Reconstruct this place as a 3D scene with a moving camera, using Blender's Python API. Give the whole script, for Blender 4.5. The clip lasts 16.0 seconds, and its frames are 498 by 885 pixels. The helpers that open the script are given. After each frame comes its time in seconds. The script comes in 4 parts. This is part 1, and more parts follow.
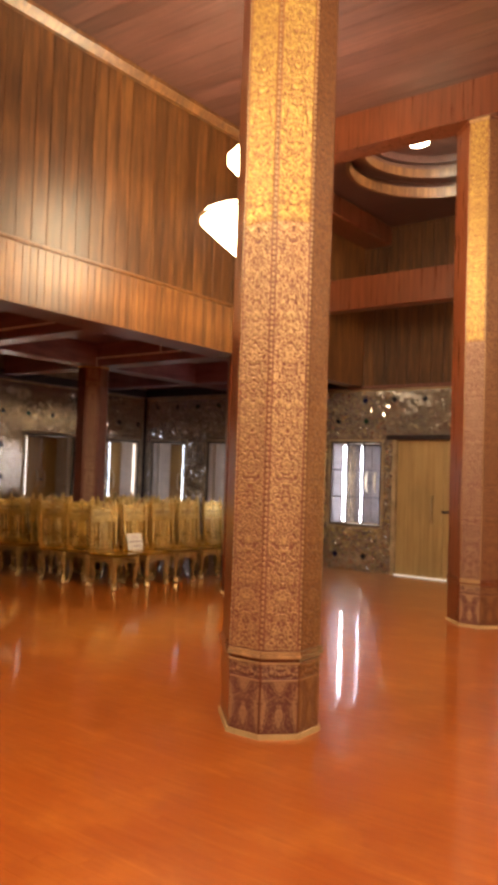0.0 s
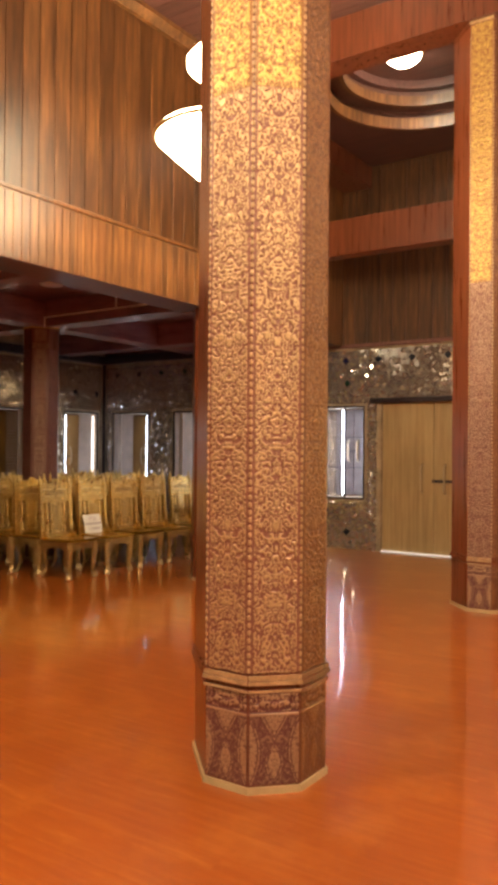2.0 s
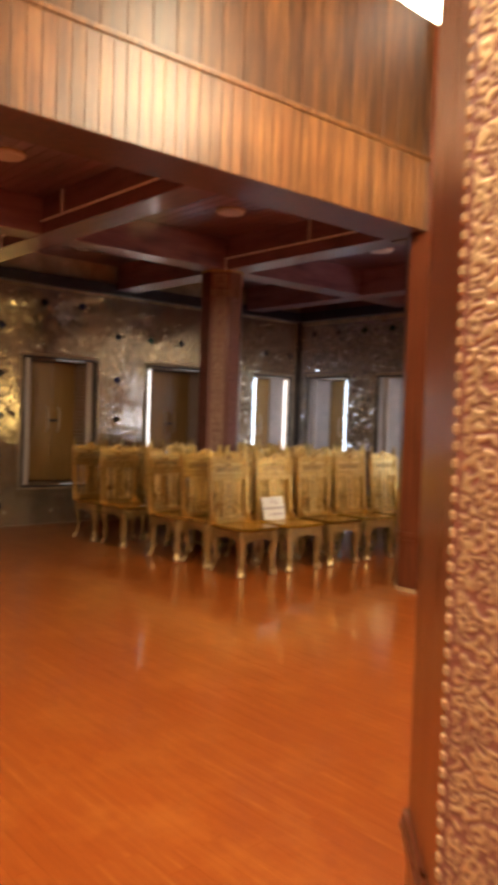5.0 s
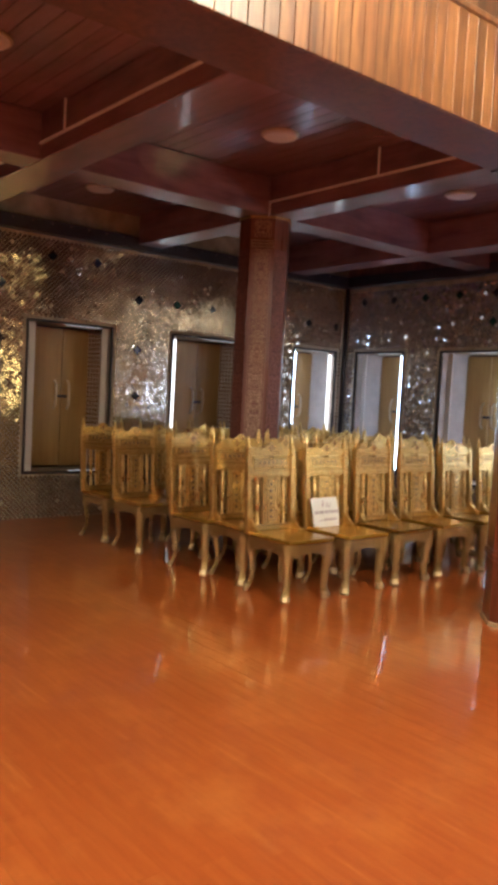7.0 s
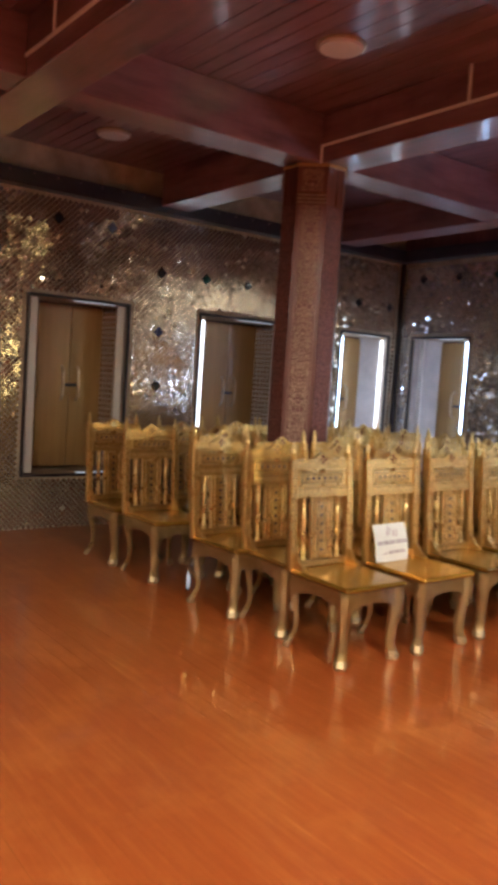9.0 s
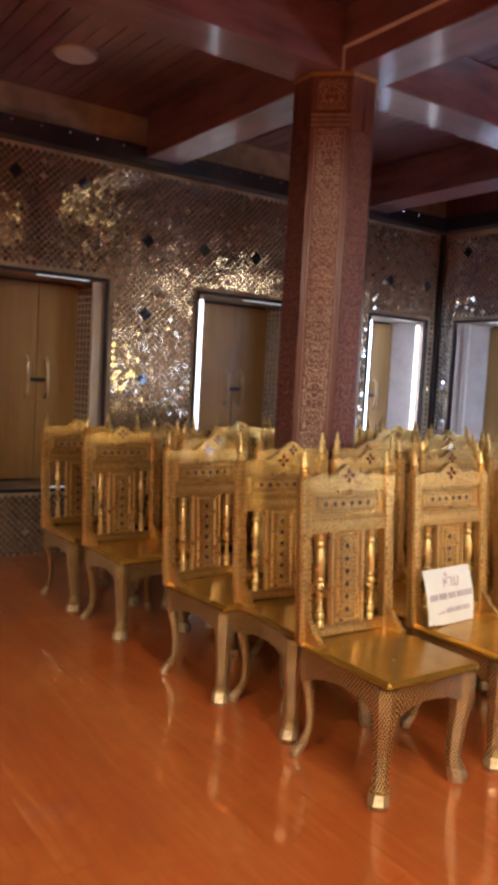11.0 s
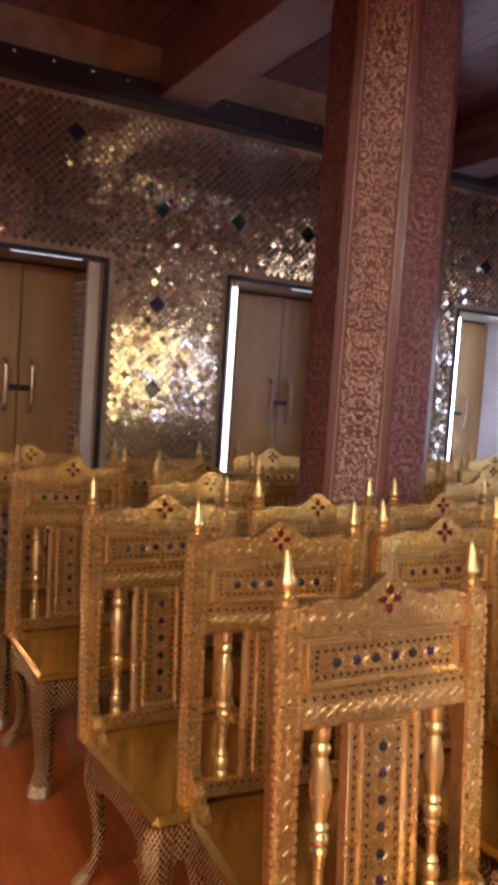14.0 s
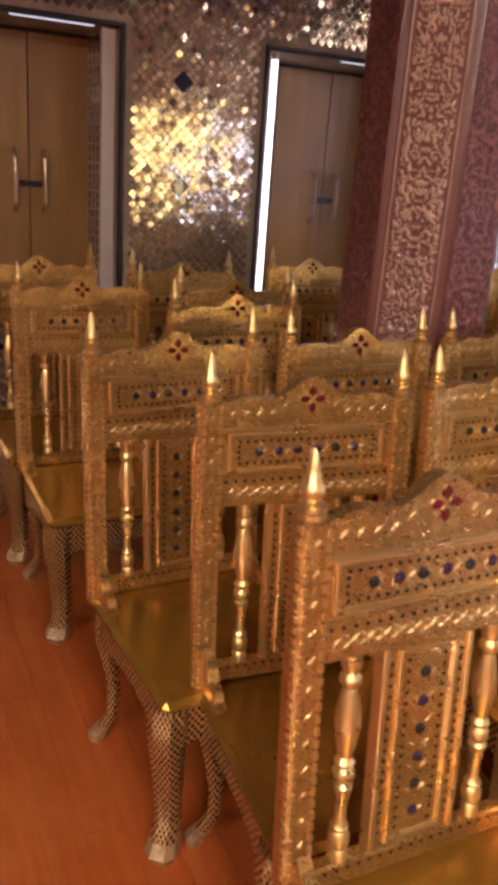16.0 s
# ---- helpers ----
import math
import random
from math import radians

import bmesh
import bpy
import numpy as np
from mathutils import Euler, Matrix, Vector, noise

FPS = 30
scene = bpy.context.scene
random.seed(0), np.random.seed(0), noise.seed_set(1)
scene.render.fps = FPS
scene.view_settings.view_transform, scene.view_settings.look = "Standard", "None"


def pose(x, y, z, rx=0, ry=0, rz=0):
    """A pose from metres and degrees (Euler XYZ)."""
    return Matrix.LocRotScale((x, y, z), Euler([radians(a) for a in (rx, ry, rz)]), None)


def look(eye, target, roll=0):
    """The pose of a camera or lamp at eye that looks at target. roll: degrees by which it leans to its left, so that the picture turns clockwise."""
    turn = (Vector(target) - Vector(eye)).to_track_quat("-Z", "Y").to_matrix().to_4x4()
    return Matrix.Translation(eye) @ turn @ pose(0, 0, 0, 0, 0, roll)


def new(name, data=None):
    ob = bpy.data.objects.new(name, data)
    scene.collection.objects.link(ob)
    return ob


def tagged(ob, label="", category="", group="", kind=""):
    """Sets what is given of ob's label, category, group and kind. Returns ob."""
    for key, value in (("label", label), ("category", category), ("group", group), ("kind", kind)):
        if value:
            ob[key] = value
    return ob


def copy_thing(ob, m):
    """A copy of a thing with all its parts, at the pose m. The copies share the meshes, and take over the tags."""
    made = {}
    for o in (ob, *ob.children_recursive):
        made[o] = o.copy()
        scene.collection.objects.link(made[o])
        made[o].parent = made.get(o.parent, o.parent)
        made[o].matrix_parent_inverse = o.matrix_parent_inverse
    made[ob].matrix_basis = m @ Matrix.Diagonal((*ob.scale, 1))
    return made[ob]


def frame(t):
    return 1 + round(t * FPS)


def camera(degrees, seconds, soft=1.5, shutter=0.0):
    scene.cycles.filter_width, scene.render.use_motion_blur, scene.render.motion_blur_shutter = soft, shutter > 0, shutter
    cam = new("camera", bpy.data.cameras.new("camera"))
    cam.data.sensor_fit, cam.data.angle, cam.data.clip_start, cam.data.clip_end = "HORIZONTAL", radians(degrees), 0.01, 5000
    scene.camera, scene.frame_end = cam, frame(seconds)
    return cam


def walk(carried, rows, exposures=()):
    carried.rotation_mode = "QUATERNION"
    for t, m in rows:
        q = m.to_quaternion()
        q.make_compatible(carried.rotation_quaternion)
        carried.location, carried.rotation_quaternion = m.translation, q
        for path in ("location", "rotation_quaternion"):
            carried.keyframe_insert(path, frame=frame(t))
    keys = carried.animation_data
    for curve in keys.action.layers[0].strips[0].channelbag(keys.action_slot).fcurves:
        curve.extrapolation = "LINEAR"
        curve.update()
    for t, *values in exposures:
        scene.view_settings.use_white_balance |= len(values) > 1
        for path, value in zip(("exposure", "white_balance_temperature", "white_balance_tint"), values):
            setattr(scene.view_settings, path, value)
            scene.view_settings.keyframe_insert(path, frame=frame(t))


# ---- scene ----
cam = camera(35.0, 16.0, soft=4.8, shutter=0.5)
PATH = [
    (0, (-0.007, 0.446, 1.416), (-1.205, 2.045, 1.5), 1.9),
    (0.5, (-0.21, 0.612, 1.4), (-1.347, 2.256, 1.435), 2.2),
    (1, (-0.334, 0.85, 1.408), (-1.531, 2.453, 1.438), 1.9),
    (1.5, (-0.537, 1.104, 1.372), (-1.724, 2.713, 1.404), 2.0),
    (2, (-0.731, 1.354, 1.367), (-1.862, 3.003, 1.387), 0.5),
    (2.5, (-0.864, 1.592, 1.377), (-2.076, 3.182, 1.345), 1.8),
    (3, (-1.072, 1.854, 1.361), (-2.329, 3.409, 1.359), 1.8),
    (3.5, (-1.246, 2.095, 1.334), (-2.494, 3.657, 1.275), 1.6),
    (4, (-1.409, 2.32, 1.333), (-2.745, 3.807, 1.271), 2.6),
    (4.5, (-1.698, 2.557, 1.358), (-3.067, 4.016, 1.346), 2.5),
    (5, (-1.925, 2.794, 1.335), (-3.435, 4.104, 1.276), 1.9),
    (5.2, (-2.046, 2.879, 1.348), (-3.607, 4.127, 1.279), 2.5),
    (7.3, (-3.285, 3.743, 1.349), (-4.836, 4.998, 1.22), 3.1),
    (7.5, (-3.382, 3.817, 1.351), (-4.948, 5.053, 1.209), 3.2),
    (8, (-3.646, 4.006, 1.361), (-5.23, 5.217, 1.21), 3.7),
    (8.5, (-3.977, 4.204, 1.342), (-5.524, 5.462, 1.189), 3.5),
    (9, (-4.192, 4.395, 1.389), (-5.787, 5.591, 1.231), 3.7),
    (9.2, (-4.337, 4.486, 1.384), (-5.951, 5.655, 1.216), 4.2),
    (11.3, (-5.281, 5.465, 1.301), (-6.917, 6.605, 1.147), 3.0),
    (11.5, (-5.318, 5.55, 1.329), (-6.96, 6.675, 1.138), 2.8),
    (12, (-5.539, 5.735, 1.33), (-7.309, 6.653, 1.177), 4.4),
    (12.5, (-5.762, 5.924, 1.335), (-7.473, 6.953, 1.215), 3.5),
    (13, (-5.9, 6.116, 1.335), (-7.662, 7.047, 1.158), 2.7),
    (13.5, (-6.092, 6.27, 1.332), (-7.903, 7.107, 1.181), 4.5),
    (14, (-6.293, 6.398, 1.328), (-8.045, 7.352, 1.19), 3.9),
    (14.5, (-6.392, 6.525, 1.328), (-8.183, 7.382, 1.088), 2.6),
    (15, (-6.467, 6.616, 1.322), (-8.27, 7.309, 0.803), 4.0),
    (15.5, (-6.534, 6.642, 1.36), (-8.241, 7.449, 0.7), 4.6),
    (16, (-6.586, 6.587, 1.384), (-8.278, 7.431, 0.733), 4.2),
]
walk(cam, [(t, look(eye, target, roll)) for t, eye, target, roll in PATH], exposures=[(0.0, 0.72, 7050, 11), (2.5, 0.84, 6600, 8), (4.5, 0.95, 6400, 8), (7.5, 1.34, 5050, 1), (9.0, 1.43, 4950, 2), (12.0, 1.59, 5250, 9), (14.0, 1.59, 5000, 15), (15.0, 1.59, 5450, 16), (16.0, 1.64, 5300, 21)])

# ---------------------------------------------------------------- light
world = bpy.data.worlds.new("world")
scene.world = world
world.use_nodes = True
world.node_tree.nodes["Background"].inputs[0].default_value = (0.9, 0.75, 0.6, 1)
world.node_tree.nodes["Background"].inputs[1].default_value = 0.02

LAMP_GLOW = 18.0      # glass bowls of the pendant lamps
TUBE_GLOW = 6.5      # fluorescent tubes in the window reveals
DOME_GLOW = 30.0      # lamp in the round ceiling recess

# ---------------------------------------------------------------- plan
WEST, NORTH, EAST, SOUTH = -10.63, 11.30, 5.2, -6.5
LOW = 3.20            # boards of the low ceiling under the gallery
BEAM = 2.88           # underside of its beams
HIGH = 5.50           # ceiling of the tall hall
MOSAIC = 2.83         # top of the mirror mosaic
FASCIA = -5.75        # panelled gallery front
GALLERY = 3.74        # underside of the north gallery band


# ---------------------------------------------------------------- materials
def material(name):
    m = bpy.data.materials.new(name)
    m.use_nodes = True
    nt = m.node_tree
    return m, nt, nt.nodes["Principled BSDF"]


def link(nt, a, b):
    nt.links.new(a, b)


def node(nt, kind, **values):
    n = nt.nodes.new(kind)
    for key, value in values.items():
        n.inputs[key].default_value = value
    return n


def coords(nt, scale=(1, 1, 1), rot=(0, 0, 0), space="Object"):
    c = nt.nodes.new("ShaderNodeTexCoord")
    mp = nt.nodes.new("ShaderNodeMapping")
    mp.inputs["Scale"].default_value = scale
    mp.inputs["Rotation"].default_value = rot
    link(nt, c.outputs[space], mp.inputs["Vector"])
    return mp.outputs["Vector"]


def ramp(nt, fac, stops):
    r = nt.nodes.new("ShaderNodeValToRGB")
    el = r.color_ramp.elements
    while len(el) < len(stops):
        el.new(0.5)
    for e, (p, c) in zip(el, stops):
        e.position, e.color = p, (*c, 1)
    link(nt, fac, r.inputs["Fac"])
    return r.outputs["Color"]


def mix(nt, fac, a, b, blend="MIX"):
    m = nt.nodes.new("ShaderNodeMix")
    m.data_type, m.blend_type = "RGBA", blend
    for sock, v in ((m.inputs["Factor"], fac), (m.inputs["A"], a), (m.inputs["B"], b)):
        if isinstance(v, (int, float)):
            sock.default_value = v
        elif isinstance(v, tuple):
            sock.default_value = (*v, 1)
        else:
            link(nt, v, sock)
    return m.outputs["Result"]


def maths(nt, op, a, b=0.0):
    m = nt.nodes.new("ShaderNodeMath")
    m.operation = op
    for sock, v in ((m.inputs[0], a), (m.inputs[1], b)):
        if isinstance(v, (int, float)):
            sock.default_value = v
        else:
            link(nt, v, sock)
    return m.outputs[0]


def bump(nt, bsdf, height, strength, distance):
    b = node(nt, "ShaderNodeBump", Strength=strength, Distance=distance)
    link(nt, height, b.inputs["Height"])
    link(nt, b.outputs["Normal"], bsdf.inputs["Normal"])


def noise_tex(nt, vec, scale, detail=3.0, rough=0.5):
    n = node(nt, "ShaderNodeTexNoise", Scale=scale, Detail=detail, Roughness=rough)
    link(nt, vec, n.inputs["Vector"])
    return n.outputs["Fac"]


def wood(name, dark, mid, light, rough=0.3, grain=(30, 30, 1.2), per_piece=0.35, coat=0.4, mottle=0.6, gloss=0.26):
    """Varnished wood: long grain, mottling, and a tone of its own for every piece."""
    m, nt, b = material(name)
    v = coords(nt, grain)
    info = nt.nodes.new("ShaderNodeObjectInfo")
    geo = nt.nodes.new("ShaderNodeNewGeometry")
    both = maths(nt, "FRACT", maths(nt, "ADD", info.outputs["Random"], geo.outputs["Random Per Island"]))
    shift = nt.nodes.new("ShaderNodeVectorMath")
    shift.operation = "ADD"
    comb = nt.nodes.new("ShaderNodeCombineXYZ")
    for k in range(3):
        link(nt, maths(nt, "MULTIPLY", both, 40.0 + 13 * k), comb.inputs[k])
    link(nt, v, shift.inputs[0])
    link(nt, comb.outputs[0], shift.inputs[1])
    fine = noise_tex(nt, shift.outputs[0], 1.0, 5, 0.6)
    big = noise_tex(nt, coords(nt, (2.6, 2.6, 1.1)), 1.0, 4, 0.6)
    col = ramp(nt, fine, [(0.25, dark), (0.5, mid), (0.78, light)])
    tone = maths(nt, "ADD", maths(nt, "MULTIPLY", both, per_piece), 1.0 - per_piece * 0.55)
    tone = maths(nt, "MULTIPLY", tone, maths(nt, "ADD", maths(nt, "MULTIPLY", big, mottle), 1.0 - 0.5 * mottle))
    grey = nt.nodes.new("ShaderNodeCombineColor")
    for k in range(3):
        link(nt, tone, grey.inputs[k])
    link(nt, mix(nt, 1.0, col, grey.outputs[0], "MULTIPLY"), b.inputs["Base Color"])
    link(nt, maths(nt, "ADD", maths(nt, "MULTIPLY", fine, 0.2), rough - 0.1), b.inputs["Roughness"])
    b.inputs["Coat Weight"].default_value = coat
    b.inputs["Coat Roughness"].default_value = gloss
    bump(nt, b, fine, 0.25, 0.002)
    return m


def plain(name, colour, rough=0.5, metal=0.0, var=0.25, scale=6.0, bumpy=0.0, bscale=80.0, coat=0.0):
    m, nt, b = material(name)
    v = coords(nt)
    n1 = noise_tex(nt, v, scale, 4, 0.6)
    n2 = noise_tex(nt, v, bscale, 3)
    lo = tuple(c * (1 - var) for c in colour)
    hi = tuple(min(1, c * (1 + var)) for c in colour)
    link(nt, ramp(nt, n1, [(0.3, lo), (0.7, hi)]), b.inputs["Base Color"])
    link(nt, maths(nt, "ADD", maths(nt, "MULTIPLY", n2, 0.16), rough - 0.08), b.inputs["Roughness"])
    b.inputs["Metallic"].default_value = metal
    b.inputs["Coat Weight"].default_value = coat
    if bumpy:
        bump(nt, b, n2, bumpy, 0.002)
    return m


def glow(name, colour, strength):
    m, nt, b = material(name)
    b.inputs["Base Color"].default_value = (0.9, 0.9, 0.88, 1)
    b.inputs["Emission Color"].default_value = (*colour, 1)
    b.inputs["Emission Strength"].default_value = strength
    return m


# same lacquer as M_PANEL in a darker tone, for the upper boards
M_PANEL_DARK = wood("dark_panel_teak", (0.028, 0.0095, 0.0045), (0.092, 0.035, 0.011), (0.195, 0.082, 0.024), rough=0.42, grain=(20, 20, 1.6), per_piece=0.4, coat=0.14, mottle=1.9, gloss=0.3)
M_PANEL = wood("panel_teak", (0.065, 0.021, 0.008), (0.155, 0.061, 0.019), (0.29, 0.128, 0.038), rough=0.40, grain=(22, 22, 1.5), per_piece=0.45, coat=0.22, mottle=2.1, gloss=0.3)
M_DARKWOOD = wood("dark_teak", (0.085, 0.033, 0.026), (0.17, 0.070, 0.054), (0.25, 0.108, 0.082), rough=0.42, coat=0.25)
M_DARKCEIL = wood("dark_ceiling_boards", (0.055, 0.022, 0.019), (0.108, 0.045, 0.037), (0.16, 0.072, 0.058), rough=0.42, grain=(1.2, 30, 30), coat=0.25)
M_BEAM = wood("beam_wood", (0.130, 0.058, 0.072), (0.235, 0.112, 0.136), (0.31, 0.160, 0.187), rough=0.34, grain=(2, 12, 12), per_piece=0.2, coat=0.8, mottle=0.8, gloss=0.13)
M_BEAM_LONG = wood("beam_wood_long", (0.130, 0.058, 0.072), (0.235, 0.112, 0.136), (0.31, 0.160, 0.187), rough=0.34, grain=(12, 2, 12), per_piece=0.2, coat=0.8, mottle=0.8, gloss=0.13)
M_REDWOOD = wood("red_lacquered_wood", (0.11, 0.028, 0.012), (0.18, 0.048, 0.02), (0.26, 0.075, 0.03), rough=0.3)


def floor_material():
    """Orange-brown strip floor under a thick uneven varnish."""
    m, nt, b = material("varnished_floor")
    info = nt.nodes.new("ShaderNodeObjectInfo")
    geo = nt.nodes.new("ShaderNodeNewGeometry")
    piece = maths(nt, "FRACT", maths(nt, "ADD", info.outputs["Random"], geo.outputs["Random Per Island"]))
    where = nt.nodes.new("ShaderNodeVectorMath")
    where.operation = "ADD"
    link(nt, geo.outputs["Position"], where.inputs[0])
    move = nt.nodes.new("ShaderNodeCombineXYZ")
    link(nt, maths(nt, "MULTIPLY", piece, 37.0), move.inputs[0])
    link(nt, move.outputs[0], where.inputs[1])
    stretch = nt.nodes.new("ShaderNodeMapping")
    stretch.inputs["Scale"].default_value = (2.4, 28, 1)
    link(nt, where.outputs[0], stretch.inputs["Vector"])
    grain = noise_tex(nt, stretch.outputs[0], 1.0, 5, 0.62)
    blotch = noise_tex(nt, geo.outputs["Position"], 0.7, 3)
    fac = maths(nt, "ADD", maths(nt, "MULTIPLY", piece, 0.09), maths(nt, "MULTIPLY", grain, 0.91))
    col = ramp(nt, fac, [(0.25, (0.345, 0.070, 0.011)), (0.50, (0.42, 0.096, 0.015)), (0.62, (0.46, 0.120, 0.020)), (0.74, (0.60, 0.205, 0.046))])
    col = mix(nt, maths(nt, "MULTIPLY", blotch, 0.45), col, (0.33, 0.07, 0.012))
    cloud = noise_tex(nt, geo.outputs["Position"], 2.6, 5, 0.62)
    col = mix(nt, ramp(nt, cloud, [(0.50, (0, 0, 0)), (0.72, (0.45, 0.45, 0.45))]), col, (0.62, 0.20, 0.036))
    link(nt, col, b.inputs["Base Color"])
    b.inputs["Roughness"].default_value = 0.30
    b.inputs["Specular IOR Level"].default_value = 0.35
    b.inputs["Coat Weight"].default_value = 0.8
    b.inputs["Coat Roughness"].default_value = 0.02
    ripple = nt.nodes.new("ShaderNodeMapping")
    ripple.inputs["Scale"].default_value = (7.0, 20.0, 1)
    link(nt, geo.outputs["Position"], ripple.inputs["Vector"])
    wave = noise_tex(nt, ripple.outputs[0], 1.0, 3, 0.55)
    bump(nt, b, wave, 0.17, 0.006)
    n = b.inputs["Normal"].links[0].from_socket
    link(nt, n, b.inputs["Coat Normal"])
    return m


M_FLOOR = floor_material()


def relief_material(name, ground, raised):
    """Carved and gilded lacquer: gilt on what stands proud, lacquer in the ground."""
    m, nt, b = material(name)
    at = nt.nodes.new("ShaderNodeAttribute")
    at.attribute_name = "relief"
    v = coords(nt)
    worn = noise_tex(nt, v, 9.0, 4, 0.7)
    fine = noise_tex(nt, v, 260.0, 2)
    fac = maths(nt, "MULTIPLY", at.outputs["Fac"], maths(nt, "ADD", maths(nt, "MULTIPLY", worn, 0.7), 0.6))
    edge = node(nt, "ShaderNodeMapRange")
    edge.inputs["From Min"].default_value, edge.inputs["From Max"].default_value = 0.3, 0.75
    link(nt, fac, edge.inputs["Value"])
    k = edge.outputs[0]
    link(nt, mix(nt, k, ground, raised), b.inputs["Base Color"])
    link(nt, maths(nt, "MULTIPLY", k, 0.5), b.inputs["Metallic"])
    link(nt, maths(nt, "ADD", maths(nt, "MULTIPLY", fine, 0.2), 0.3), b.inputs["Roughness"])
    return m


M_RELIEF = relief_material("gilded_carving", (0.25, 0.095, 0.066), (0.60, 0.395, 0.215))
# upper panels are yellower: the lamps' warm light is put into the gilding
M_RELIEF_HIGH = relief_material("lamplit_gilded_carving", (0.30, 0.130, 0.045), (0.62, 0.42, 0.13))
# darker copy for right-hand faces: their shade is put into the colour
M_RELIEF_BROWN = relief_material("brown_shaded_carving", (0.17, 0.062, 0.030), (0.33, 0.155, 0.075))
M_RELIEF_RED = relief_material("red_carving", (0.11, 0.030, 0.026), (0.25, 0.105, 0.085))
M_RELIEF_FOOT = relief_material("carved_lotus_foot", (0.15, 0.050, 0.046), (0.50, 0.315, 0.20))
# darkened copy of the gilding: dimmer light round these columns is in its colour
M_RELIEF_DIM = relief_material("dim_gilded_carving", (0.18, 0.066, 0.052), (0.41, 0.255, 0.18))
M_BEAD = plain("pale_gilt_beading", (0.52, 0.33, 0.18), 0.48, 0.25, 0.25, 30, 0.3, 120)
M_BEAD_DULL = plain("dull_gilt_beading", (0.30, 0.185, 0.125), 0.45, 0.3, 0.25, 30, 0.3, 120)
M_GOLDLINE = plain("gilt_moulding", (0.50, 0.29, 0.12), 0.42, 0.5, 0.2, 30, 0.3, 120)
M_CREAM = plain("cream_base_strip", (0.56, 0.40, 0.22), 0.5, 0, 0.15)


def gold_material(name, base, deep, emboss, rough, metal, raise_by=0.35, vary=0.25):
    """Gold lacquer stamped with a small relief."""
    m, nt, b = material(name)
    v = coords(nt)
    vor = node(nt, "ShaderNodeTexVoronoi", Scale=emboss)
    link(nt, v, vor.inputs["Vector"])
    mott = noise_tex(nt, v, 14.0, 4, 0.6)
    fine = noise_tex(nt, v, 220.0, 3)
    info = nt.nodes.new("ShaderNodeObjectInfo")
    col = mix(nt, maths(nt, "MULTIPLY", mott, 0.8), base, deep)
    col = mix(nt, maths(nt, "MULTIPLY", info.outputs["Random"], vary), col, tuple(c * (0.55 if vary > 0.5 else 1.0) for c in deep))
    link(nt, col, b.inputs["Base Color"])
    b.inputs["Metallic"].default_value = metal
    link(nt, maths(nt, "ADD", maths(nt, "MULTIPLY", fine if raise_by > 0.1 else mott, 0.22), rough - 0.1), b.inputs["Roughness"])
    h = maths(nt, "ADD", vor.outputs["Distance"], maths(nt, "MULTIPLY", fine, 0.06 if raise_by > 0.1 else 0.0))
    if raise_by:
        bump(nt, b, h, raise_by, 0.0025)
    return m


M_GOLD = gold_material("embossed_gold_lacquer", (0.88, 0.59, 0.18), (0.34, 0.18, 0.045), 62.0, 0.28, 0.88, 0.35)
M_GOLDSMOOTH = gold_material("turned_gold_lacquer", (0.90, 0.67, 0.27), (0.62, 0.42, 0.14), 8.0, 0.28, 0.88, 0.1)
M_EMBOSS = gold_material("pressed_gold_leafwork", (0.82, 0.60, 0.26), (0.56, 0.36, 0.12), 60.0, 0.48, 0.75, 0.4)
M_SEAT = gold_material("gold_seat_lacquer", (0.74, 0.41, 0.035), (0.26, 0.125, 0.015), 3.0, 0.22, 0.7, 0.0, 0.75)


def leg_material():
    """Gold with a lattice of small dark mirror diamonds."""
    m, nt, b = material("mirror_inlaid_gold")
    v = coords(nt, (1, 1, 1), (0.0, 0.0, 0.0))
    sep = nt.nodes.new("ShaderNodeSeparateXYZ")
    link(nt, v, sep.inputs[0])
    across = maths(nt, "ADD", sep.outputs[0], sep.outputs[1])
    p = maths(nt, "ABSOLUTE", maths(nt, "SINE", maths(nt, "MULTIPLY", maths(nt, "ADD", across, maths(nt, "MULTIPLY", sep.outputs[2], 0.75)), 225.0)))
    q = maths(nt, "ABSOLUTE", maths(nt, "SINE", maths(nt, "MULTIPLY", maths(nt, "SUBTRACT", across, maths(nt, "MULTIPLY", sep.outputs[2], 0.75)), 225.0)))
    d = maths(nt, "MINIMUM", p, q)
    cell = node(nt, "ShaderNodeMapRange")
    cell.inputs["From Min"].default_value, cell.inputs["From Max"].default_value = 0.34, 0.46
    link(nt, d, cell.inputs["Value"])
    mott = noise_tex(nt, v, 20.0, 3)
    gold = mix(nt, mott, (0.82, 0.55, 0.19), (0.52, 0.31, 0.09))
    link(nt, mix(nt, cell.outputs[0], gold, (0.12, 0.085, 0.055)), b.inputs["Base Color"])
    b.inputs["Metallic"].default_value = 0.8
    link(nt, maths(nt, "SUBTRACT", 0.38, maths(nt, "MULTIPLY", cell.outputs[0], 0.2)), b.inputs["Roughness"])
    bump(nt, b, cell.outputs[0], -0.4, 0.002)
    return m


M_LEG = leg_material()
M_FOOT = plain("pale_gilt_foot", (0.46, 0.33, 0.17), 0.42, 0.7, 0.35, 60, 0.6, 160)
M_GEM_RED = plain("red_glass", (0.11, 0.009, 0.009), 0.12, 0, 0.2, 60, coat=0.6)
M_GEM_PURPLE = plain("purple_glass", (0.030, 0.007, 0.030), 0.35, 0, 0.3, 60, coat=0.05)
